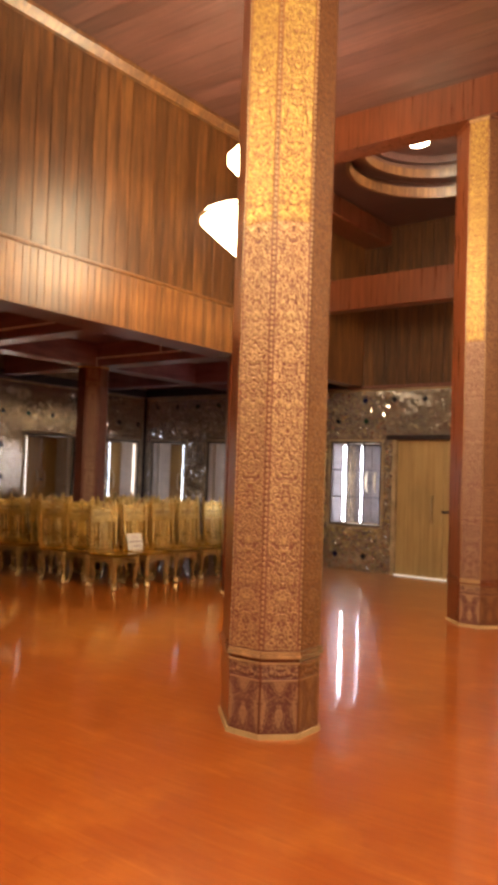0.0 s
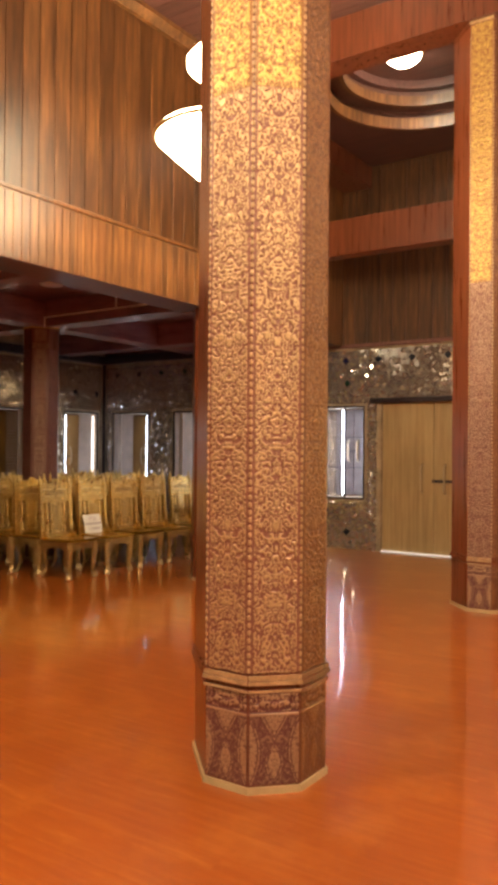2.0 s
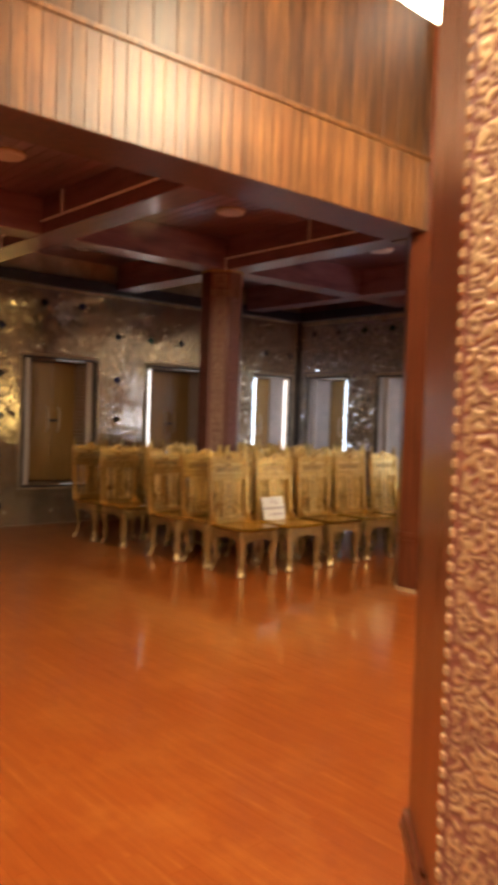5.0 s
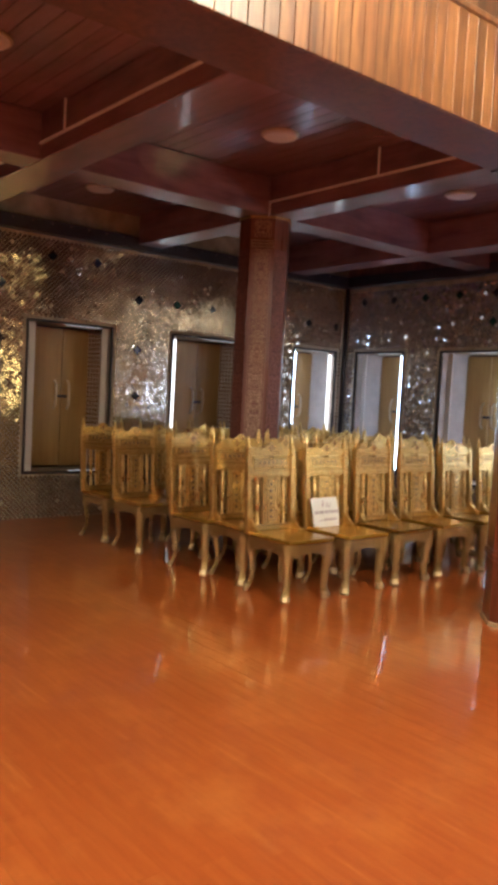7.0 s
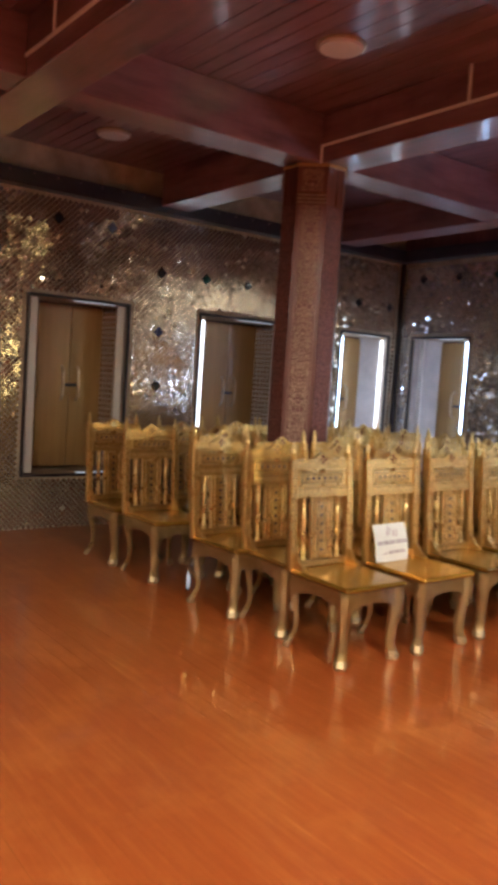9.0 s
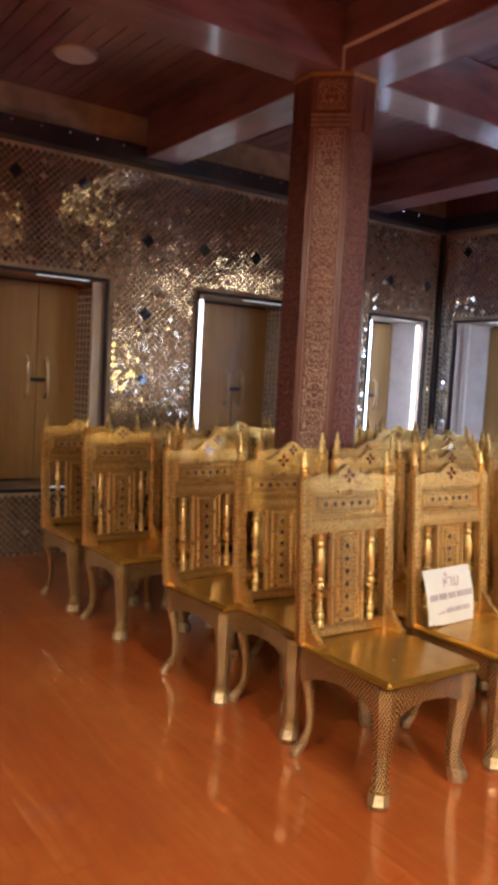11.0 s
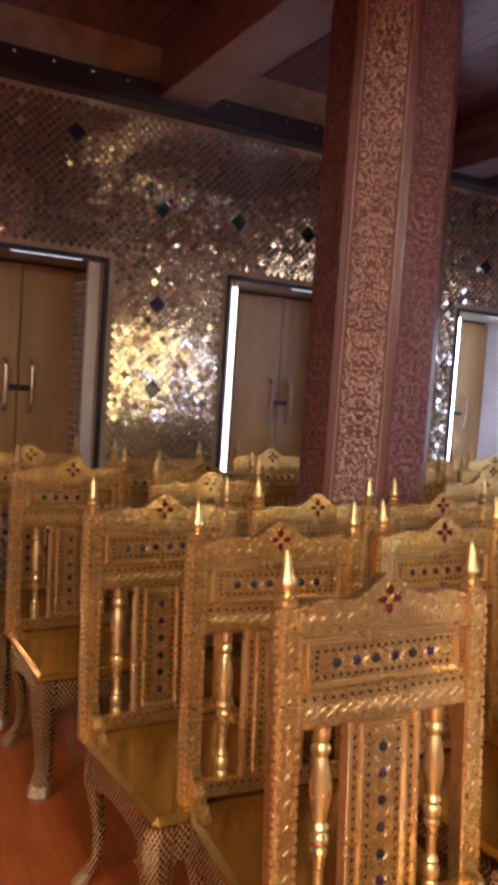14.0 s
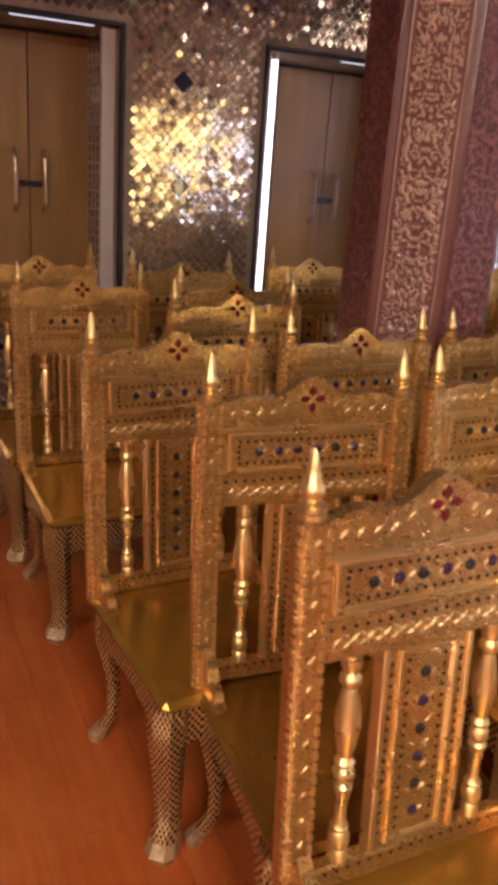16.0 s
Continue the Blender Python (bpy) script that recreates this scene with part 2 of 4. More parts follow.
M_GEM_GREEN = plain("dark_green_glass", (0.013, 0.012, 0.008), 0.35, 0, 0.2, 60, coat=0.05)
M_GEM_BLACK = plain("dark_glass_dots", (0.018, 0.009, 0.006), 0.4, 0, 0.2, 60)


def mirror_material(name, colour, rough, spread=0.20, dusty=1.0):
    """Small mirrors; dusty under 1 gives them a dull film."""
    m, nt, b = material(name)
    geo = nt.nodes.new("ShaderNodeNewGeometry")
    info = nt.nodes.new("ShaderNodeObjectInfo")
    r = maths(nt, "FRACT", maths(nt, "ADD", geo.outputs["Random Per Island"], info.outputs["Random"]))
    stain = noise_tex(nt, coords(nt, space="Generated"), 9.0, 4, 0.7)
    lo = tuple(c * 0.55 for c in colour)
    link(nt, mix(nt, maths(nt, "MULTIPLY", maths(nt, "ADD", maths(nt, "MULTIPLY", r, 0.3), stain), 0.6), colour, lo), b.inputs["Base Color"])
    b.inputs["Metallic"].default_value = dusty
    link(nt, maths(nt, "ADD", maths(nt, "MULTIPLY", maths(nt, "POWER", r, 0.5), spread), rough), b.inputs["Roughness"])
    return m


M_TILE = mirror_material("mirror_tile", (0.72, 0.60, 0.46), 0.07, 0.08, 0.80)
M_TILE_BRIGHT = mirror_material("bright_mirror_tile", (0.82, 0.82, 0.84), 0.03, 0.08, 0.85)
M_GROUT = plain("gilt_grout", (0.42, 0.32, 0.21), 0.7, 0.0, 0.3, 5, 0.3, 60)
M_TILE_DARK = plain("dark_glass_diamond", (0.02, 0.022, 0.03), 0.12, 0.0, 0.3, 9, coat=0.6)
M_TILE_GREEN = plain("green_glass_diamond", (0.016, 0.045, 0.032), 0.12, 0.0, 0.3, 9, coat=0.6)
M_TILE_BLUE = plain("blue_glass_diamond", (0.018, 0.018, 0.06), 0.12, 0.0, 0.3, 9, coat=0.6)
M_FRAME = plain("dark_window_frame", (0.035, 0.025, 0.03), 0.35, 0.1, 0.2)
M_SHUTTER = wood("shutter_veneer", (0.30, 0.162, 0.044), (0.37, 0.205, 0.060), (0.43, 0.245, 0.076), rough=0.32, grain=(14, 14, 0.9), per_piece=0.12)
M_DOOR = wood("pale_door_veneer", (0.36, 0.24, 0.11), (0.47, 0.33, 0.16), (0.55, 0.40, 0.21), rough=0.35, per_piece=0.15)
M_REVEAL = plain("reveal_paint", (0.55, 0.47, 0.42), 0.4, 0, 0.12)
# even dark colour for reveals and shutters of the barred windows
M_DUSKY = plain("dark_recess_surface", (0.10, 0.075, 0.068), 0.4, 0, 0.3, 8)
M_TUBE_ON = glow("lit_tube", (0.72, 0.82, 1.0), TUBE_GLOW)
# weak glow in place of light falling on a pale jamb
M_JAMB_GLOW = glow("lit_jamb_glow", (1.0, 0.88, 0.80), 1.2)
M_TUBE_BRIGHT = glow("bright_tube", (0.74, 0.80, 1.0), 16.0)
# golden glow for the added windows that are never in view
M_ADDED_GLOW = glow("added_golden_glow", (1.0, 0.74, 0.26), 6.5)
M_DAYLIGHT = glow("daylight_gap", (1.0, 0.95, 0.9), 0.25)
M_TUBE_OFF = plain("pale_jamb_paint", (0.72, 0.64, 0.56), 0.3, 0, 0.05)
M_BOWL = glow("lamp_glass", (1.0, 0.80, 0.52), LAMP_GLOW)
M_DOME = glow("dome_lamp_glass", (1.0, 0.86, 0.64), DOME_GLOW)
M_BRASS = plain("brass", (0.60, 0.42, 0.16), 0.3, 0.95, 0.15)
M_CHROME = plain("satin_handle", (0.62, 0.50, 0.34), 0.3, 0.9, 0.1)
M_WHITE = plain("white_lamp_disc", (0.75, 0.70, 0.68), 0.45, 0, 0.05)
M_PAPER = plain("white_paper", (0.80, 0.77, 0.74), 0.6, 0, 0.04)
M_INK = plain("faded_violet_ink", (0.52, 0.38, 0.44), 0.6)
M_INK_GREY = plain("faded_grey_ink", (0.50, 0.42, 0.46), 0.6)
M_CABLE = plain("pale_cable_duct", (0.86, 0.82, 0.80), 0.45, 0, 0.05)
M_STUD = plain("silver_stud", (0.8, 0.78, 0.8), 0.2, 1.0, 0.1)


# ---------------------------------------------------------------- mesh helpers
class Shape:
    """Collects vertices and faces for one mesh."""

    def __init__(self):
        self.v, self.f = [], []

    def add(self, vs, fs):
        n = len(self.v)
        self.v += [tuple(p) for p in vs]
        self.f += [tuple(n + i for i in f) for f in fs]
        return self

    def box(self, x0, x1, y0, y1, z0, z1, c=0.0):
        """A box; c: chamfer of all its edges."""
        if c <= 0:
            vs = [(x, y, z) for x in (x0, x1) for y in (y0, y1) for z in (z0, z1)]
            return self.add(vs, [(0, 1, 3, 2), (4, 6, 7, 5), (0, 4, 5, 1), (2, 3, 7, 6), (0, 2, 6, 4), (1, 5, 7, 3)])
        c = min(c, (x1 - x0) * 0.45, (y1 - y0) * 0.45, (z1 - z0) * 0.45)
        bm = bmesh.new()
        bmesh.ops.create_cube(bm, size=1.0)
        for w in bm.verts:
            w.co = (x0 + (w.co.x + 0.5) * (x1 - x0), y0 + (w.co.y + 0.5) * (y1 - y0), z0 + (w.co.z + 0.5) * (z1 - z0))
        bmesh.ops.bevel(bm, geom=bm.edges[:], offset=c, segments=1, affect="EDGES")
        bm.verts.index_update()
        self.add([w.co[:] for w in bm.verts], [[w.index for w in f.verts] for f in bm.faces])
        bm.free()
        return self

    def lathe(self, profile, cx, cy, seg=10):
        """A turned solid round an upright axis; profile: (radius, z)."""
        vs, fs = [], []
        for r, z in profile:
            for k in range(seg):
                a = 2 * math.pi * k / seg
                vs.append((cx + r * math.cos(a), cy + r * math.sin(a), z))
        for i in range(len(profile) - 1):
            for k in range(seg):
                a, b = i * seg + k, i * seg + (k + 1) % seg
                fs.append((a, b, b + seg, a + seg))
        fs.append(tuple(reversed(range(seg))))
        fs.append(tuple(range((len(profile) - 1) * seg, len(profile) * seg)))
        return self.add(vs, fs)

    def prism(self, outline, axis, a, b):
        """An outline in the plane across axis ('x': (y, z), 'y': (x, z), 'z': (x, y)), from a to b."""
        n = len(outline)

        def place(p, w):
            return {"x": (w, p[0], p[1]), "y": (p[0], w, p[1]), "z": (p[0], p[1], w)}[axis]
        vs = [place(p, a) for p in outline] + [place(p, b) for p in outline]
        fs = [tuple(range(n))[::-1], tuple(range(n, 2 * n))] + [(i, (i + 1) % n, n + (i + 1) % n, n + i) for i in range(n)]
        return self.add(vs, fs)

    def sweep(self, points, size, close=True):
        """A bar of square section along points; size: a half width for each point, or (half x, half y)."""
        vs, fs = [], []
        for (x, y, z), s in zip(points, size):
            sx, sy = s if isinstance(s, tuple) else (s, s)
            c = 0.35
            vs += [(x + sx * p, y + sy * q, z) for p, q in ((-1, -c), (-c, -1), (c, -1), (1, -c), (1, c), (c, 1), (-c, 1), (-1, c))]
        n = 8
        for i in range(len(points) - 1):
            fs += [(i * n + k, i * n + (k + 1) % n, (i + 1) * n + (k + 1) % n, (i + 1) * n + k) for k in range(n)]
        fs += [tuple(range(n))[::-1], tuple(range((len(points) - 1) * n, len(points) * n))]
        return self.add(vs, fs)

    def tube(self, points, r, seg=6):
        vs, fs = [], []
        pts = [Vector(p) for p in points]
        for i, p in enumerate(pts):
            d = (pts[min(i + 1, len(pts) - 1)] - pts[max(i - 1, 0)]).normalized()
            u = d.cross(Vector((0, 0, 1)) if abs(d.z) < 0.9 else Vector((1, 0, 0))).normalized()
            w = d.cross(u)
            vs += [(p + r * (math.cos(2 * math.pi * k / seg) * u + math.sin(2 * math.pi * k / seg) * w))[:] for k in range(seg)]
        for i in range(len(pts) - 1):
            fs += [(i * seg + k, i * seg + (k + 1) % seg, (i + 1) * seg + (k + 1) % seg, (i + 1) * seg + k) for k in range(seg)]
        fs += [tuple(range(seg))[::-1], tuple(range((len(pts) - 1) * seg, len(pts) * seg))]
        return self.add(vs, fs)

    def mesh(self, name, mat, smooth=False):
        me = bpy.data.meshes.new(name)
        me.from_pydata(self.v, [], self.f)
        me.materials.append(mat)
        bm = bmesh.new()
        bm.from_mesh(me)
        bmesh.ops.recalc_face_normals(bm, faces=bm.faces)
        bm.to_mesh(me)
        bm.free()
        if smooth:
            for p in me.polygons:
                p.use_smooth = True
            me.set_sharp_from_angle(angle=radians(40))
        return me


def part(name, shape, mat, parent, label="", smooth=False, at=None):
    """One mesh object under a thing or a part; shape: a Shape or a ready mesh."""
    me = shape.mesh(name, mat, smooth) if isinstance(shape, Shape) else shape
    ob = new(name, me)
    if parent is not None:
        ob.parent = parent
    if at is not None:
        ob.matrix_basis = at
    if label:
        ob["label"] = label
    return ob


def thing(name, label, category, at=None, group="", kind=""):
    ob = new(name)
    ob.empty_display_size = 0.1
    if at is not None:
        ob.matrix_basis = at
    return tagged(ob, label, category, group, kind)


def solid(name, shape, mat, label, category="", kind="structure", group="", smooth=False):
    return tagged(new(name, shape.mesh(name, mat, smooth)), label, category, group, kind)


# ---------------------------------------------------------------- floor and shell
ground = solid("floor", Shape().box(WEST - 0.6, EAST, SOUTH, NORTH + 0.6, -0.2, -0.004), M_FLOOR, "orange-brown varnished strip floor with glossy reflections", "floor")


def boards_x(x0, x1, y0, y1, z, pitch, thick=0.02):
    """A boarded ceiling: boards along x, side by side in y."""
    s = Shape()
    y = y0
    while y < y1 - 1e-6:
        w = min(pitch, y1 - y)
        s.box(x0, x1, y + 0.003, y + w - 0.003, z, z + thick)
        y += w
    s.box(x0, x1, y0, y1, z + thick + 0.004, z + thick + 0.06)
    return s


solid("ceiling", boards_x(FASCIA, EAST, SOUTH, 8.0, HIGH, 0.2), M_DARKCEIL, "dark red-brown wooden ceiling of the tall hall", "ceiling")
solid("ceiling_low", boards_x(WEST, FASCIA - 0.45, SOUTH, NORTH, LOW, 0.11), M_BEAM, "dark boarded low ceiling under the gallery", "ceiling")


def wall_with_openings(name, axis, at, depth, a0, a1, z0, z1, holes, mat, label):
    """An upright wall in strips round its openings; axis 'x': the face lies at x = at and runs along y."""
    s = Shape()
    lo, hi = min(at, at + depth), max(at, at + depth)

    def slab(p, q, r, t):
        if q - p > 1e-4 and t - r > 1e-4:
            s.box(lo, hi, p, q, r, t) if axis == "x" else s.box(p, q, lo, hi, r, t)
    p = a0
    for b0, b1, h0, h1 in sorted(holes):
        slab(p, b0, z0, z1)
        slab(b0, b1, z0, h0)
        slab(b0, b1, h1, z1)
        p = b1
    slab(p, a1, z0, z1)
    return solid(name, s, mat, label, "wall")


W_SILL, W_HEAD = 0.47, 1.975
WEST_WINDOWS = [(4.70, 5.62), (6.85, 7.77), (8.56, 9.57), (10.40, 11.13)]
NORTH_WINDOWS = [(-10.40, -9.62), (-9.03, -8.20), (-7.70, -6.87)]
HALL_WINDOWS = [(-6.47, -5.63), (-3.60, -2.76)]
ADDED_WINDOWS = [(-2.10, -1.26), (-0.40, 0.44), (1.30, 2.14)]
DOOR = (-5.36, -3.88)
DEEP = 0.44
west_holes = [(a, b, W_SILL, W_HEAD) for a, b in WEST_WINDOWS]
north_holes = [(a, b, W_SILL, W_HEAD) for a, b in NORTH_WINDOWS] + [(a, b, 0.72, 1.98) for a, b in HALL_WINDOWS + ADDED_WINDOWS] + [(*DOOR, 0.0, 2.03)]
wall_w = wall_with_openings("wall_west", "x", WEST, -DEEP, SOUTH, NORTH + DEEP, 0, LOW, west_holes, M_GROUT, "wall covered in a lattice of mirror mosaic")
wall_n = wall_with_openings("wall_north", "y", NORTH, DEEP, WEST, EAST, 0, MOSAIC, north_holes, M_GROUT, "wall covered in a lattice of mirror mosaic")
# south and east walls are never in view; added to enclose light and reflections
solid("wall_south", Shape().box(WEST - 0.6, EAST, SOUTH - 0.2, SOUTH, 0, HIGH + 0.2), M_PANEL, "plain wooden wall, unseen and added to close the hall", "wall")
solid("wall_east", Shape().box(EAST, EAST + 0.2, SOUTH, NORTH + 0.6, 0, HIGH + 0.6), M_PANEL, "plain wooden wall, unseen and added to close the hall", "wall")
solid("wall_behind_windows", Shape().box(WEST - DEEP - 0.1, WEST - DEEP - 0.02, SOUTH, NORTH + 0.6, 0, LOW), M_DARKWOOD, "plain dark backing wall outside the shutters", "wall")
solid("wall_behind_doors", Shape().box(WEST, EAST, NORTH + DEEP + 0.02, NORTH + DEEP + 0.1, 0, LOW), M_DARKWOOD, "plain dark backing wall outside the doors", "wall")


def board_run(name, axis, face, a0, a1, z0, z1, pitch, thick, mat, parent, jitter=0.0):
    """Upright boards, each a piece, along one wall face; axis 'x': the face looks along x."""
    n = max(1, round((a1 - a0) / pitch))
    w = (a1 - a0) / n
    if axis == "x":
        me = Shape().box(0, thick, 0.002, w - 0.002, z0, z1, 0.0015).mesh(name, mat)
    else:
        me = Shape().box(0.003, w - 0.003, -thick, 0, z0, z1, 0.004).mesh(name, mat)
    rng = random.Random(len(name) + n)
    for k in range(n):
        j = rng.uniform(0, jitter)
        m = pose(face + j, a0 + k * w, 0) if axis == "x" else pose(a0 + k * w, face - j, 0)
        part(name, me, mat, parent, at=m)


# gallery front over the low bay
gallery = solid("wall_gallery_front", Shape().box(FASCIA - 0.45, FASCIA - 0.03, SOUTH, 8.0, 2.86, HIGH), M_DARKWOOD, "tall gallery front panelled in glossy vertical teak boards", "wall")
board_run("board", "x", FASCIA - 0.03, 2.6, 8.0, 2.85, 3.39, 0.085, 0.028, M_PANEL, gallery, 0.004)
board_run("wall_board", "x", FASCIA - 0.03, 2.6, 8.0, 3.425, 5.39, 0.17, 0.020, M_PANEL_DARK, gallery, 0.003)
part("plain_boarding", Shape().box(FASCIA - 0.03, FASCIA - 0.008, SOUTH, 2.6, 2.85, 5.39), M_PANEL_DARK, gallery)
part("moulding", Shape().box(FASCIA - 0.03, FASCIA + 0.015, SOUTH, 8.0, 3.39, 3.425, 0.006), M_PANEL, gallery, "slim wooden moulding")
part("crown", Shape().prism([(FASCIA - 0.03, 5.39), (FASCIA + 0.03, 5.39), (FASCIA + 0.09, 5.46), (FASCIA + 0.09, HIGH - 0.002), (FASCIA - 0.03, HIGH - 0.002)], "y", SOUTH, 8.0), M_PANEL, gallery, "wooden crown moulding")

# north part: upper wall, gallery band, oval recess
upper = solid("wall_north_upper", Shape().box(-6.2, EAST, NORTH - 0.02, NORTH + 0.3, MOSAIC, 6.3), M_DARKWOOD, "dark panelled wooden wall above the mirror mosaic", "wall")
board_run("board", "y", NORTH - 0.02, -5.95, -1.4, MOSAIC + 0.02, 5.30, 0.19, 0.015, M_PANEL_DARK, upper, 0.003)
solid("wall_gallery_side", Shape().box(-6.2, -5.95, 8.0, NORTH - 0.02, BEAM - 0.03, 5.6), M_PANEL, "wooden side of the gallery over the low bay", "wall")
solid("beam_gallery", Shape().box(-5.95, EAST, 9.85, 10.05, GALLERY, GALLERY + 0.44, 0.008), M_REDWOOD, "red-brown wooden beam spanning between the walls", "beam")
solid("beam_columns", Shape().box(-5.95, EAST, 8.0, 8.3, 5.10, HIGH + 0.4), M_REDWOOD, "deep red-brown beam over the columns", "beam")
solid("beam_side", Shape().box(-5.95, -5.5, 8.3, NORTH - 0.04, 5.0, 5.29, 0.01), M_REDWOOD, "red-brown wooden beam along the gallery side", "beam")


def oval_ceiling():
    """A flat ceiling with a stepped round recess."""
    cx, cy = -4.0, 9.42
    steps = [(1.09, 1.09, 5.30), (1.09, 1.09, 5.50), (0.92, 0.92, 5.50), (0.92, 0.92, 5.68), (0.84, 0.84, 5.68), (0.84, 0.84, 5.78)]
    n = 64
    s = Shape()
    vs, fs = [], []
    x0, x1, y0, y1 = -5.95, EAST, 8.3, NORTH
    for k in range(n):
        a = 2 * math.pi * k / n
        c, d = math.cos(a), math.sin(a)
        t = min((x1 - cx) / c if c > 1e-6 else 1e9, (x0 - cx) / c if c < -1e-6 else 1e9, (y1 - cy) / d if d > 1e-6 else 1e9, (y0 - cy) / d if d < -1e-6 else 1e9)
        vs.append((cx + t * c, cy + t * d, 5.30))
    for rx, ry, z in steps:
        vs += [(cx + rx * math.cos(2 * math.pi * k / n), cy + ry * math.sin(2 * math.pi * k / n), z) for k in range(n)]
    for i in range(len(steps)):
        fs += [(i * n + k, i * n + (k + 1) % n, (i + 1) * n + (k + 1) % n, (i + 1) * n + k) for k in range(n)]
    fs.append(tuple(range(len(steps) * n, (len(steps) + 1) * n)))
    return s.add(vs, fs)


solid("ceiling_north", oval_ceiling(), M_DARKCEIL, "dark wooden ceiling with a stepped round recess", "ceiling")
for k, (rx, ry, z0, z1) in enumerate([(1.10, 1.10, 5.285, 5.42), (0.93, 0.93, 5.495, 5.61)]):
    s, n = Shape(), 64
    prof = [(0.0, z0), (0.05, z0), (0.05, z1), (0.0, z1)]
    vs = [(-4.0 + (rx - d) * math.cos(2 * math.pi * i / n), 9.42 + (ry - d) * math.sin(2 * math.pi * i / n), z) for d, z in prof for i in range(n)]
    fs = [(j * n + i, j * n + (i + 1) % n, ((j + 1) % 4) * n + (i + 1) % n, ((j + 1) % 4) * n + i) for j in range(4) for i in range(n)]
    solid("trim", s.add(vs, fs), M_PANEL, "curved pale wooden moulding round the round recess", "moulding", smooth=True)

lamp = thing("ceiling_lamp", "round glowing lamp in the round ceiling recess", "ceiling lamp", pose(-4.25, 9.42, 5.78))
part("bowl", Shape().lathe([(0.03, -0.16), (0.12, -0.14), (0.18, -0.09), (0.20, -0.03)], 0, 0, 24), M_DOME, lamp, "glowing glass bowl", True)
part("rim", Shape().lathe([(0.20, -0.03), (0.23, -0.03), (0.23, 0.0), (0.2, 0.0)], 0, 0, 24), M_BRASS, lamp, smooth=True)

# low bay: beams, cornice, lamps, cable ducts
for y0 in (-4.6, -2.5, -0.4, 1.68, 3.78, 5.92, 7.98, 10.10):
    solid("beam", Shape().box(WEST + 0.13, FASCIA - 0.45, y0, y0 + 0.29, BEAM, LOW - 0.003, 0.006), M_BEAM, "dark red-brown ceiling beam of the low bay", "beam")
for y0, y1 in ((-4.31, -2.5), (-2.21, -0.4), (-0.11, 1.68), (1.97, 3.78), (4.07, 5.92), (6.21, 7.98), (8.27, 10.10), (10.39, NORTH - 0.13)):
    solid("beam", Shape().box(-8.65, -8.36, y0, y1, BEAM + 0.004, LOW - 0.003, 0.006), M_BEAM_LONG, "dark red-brown ceiling beam of the low bay", "beam")
    for x in (-9.86, -7.48):
        if y1 < 11 and y0 > 1:
            d = thing("ceiling_downlight", "unlit round white downlight in the boarded ceiling", "ceiling light", pose(x, 0.5 * (y0 + y1) + (0.07 if x < -8 else 0.21), LOW), "downlights of the low bay")
            part("disc", Shape().lathe([(0.10, -0.03), (0.115, -0.026), (0.12, -0.012), (0.12, 0.0)], 0, 0, 20), M_WHITE, d, smooth=True)
            part("rim", Shape().lathe([(0.12, -0.012), (0.135, -0.012), (0.135, 0.0), (0.12, 0.0)], 0, 0, 20), M_CHROME, d, smooth=True)
cor = solid("trim_cornice_west", Shape().box(WEST, WEST + 0.13, SOUTH, NORTH, MOSAIC, MOSAIC + 0.13, 0.006), M_FRAME, "dark wooden cornice with small silver studs", "cornice")
for k in range(44):
    part("stud", Shape().lathe([(0.012, 0), (0.009, 0.006), (0.003, 0.009)], 0, 0, 6), M_STUD, cor, at=pose(WEST + 0.13, 2.4 + 0.2 * k, MOSAIC + 0.10, 0, 90, 0))
solid("trim_cornice_north", Shape().box(WEST + 0.13, -6.2, NORTH - 0.13, NORTH, MOSAIC, MOSAIC + 0.13, 0.006), M_FRAME, "dark wooden cornice above the mosaic", "cornice")
solid("trim_wall_cap", Shape().box(-6.2, EAST, NORTH - 0.05, NORTH - 0.021, MOSAIC - 0.02, MOSAIC + 0.03, 0.005), M_DARKWOOD, "dark wooden strip above the mosaic", "trim")
solid("wall_low_fill", Shape().box(WEST + 0.004, -6.2, NORTH, NORTH + DEEP, MOSAIC, LOW), M_DARKWOOD, "dark wall strip above the mosaic", "wall")
solid("trim_corner_post", Shape().box(WEST + 0.002, WEST + 0.045, NORTH - 0.045, NORTH - 0.002, 0, MOSAIC, 0.006), M_FRAME, "dark post in the corner of the mosaic walls", "post")


# ---------------------------------------------------------------- windows and door
def to_wall(axis, face):
    """Local window frame (x along the wall, y into it, z up) to the room; axis 'x': the west wall."""
    return pose(face, 0, 0, 0, 0, 90) if axis == "x" else pose(0, face, 0)


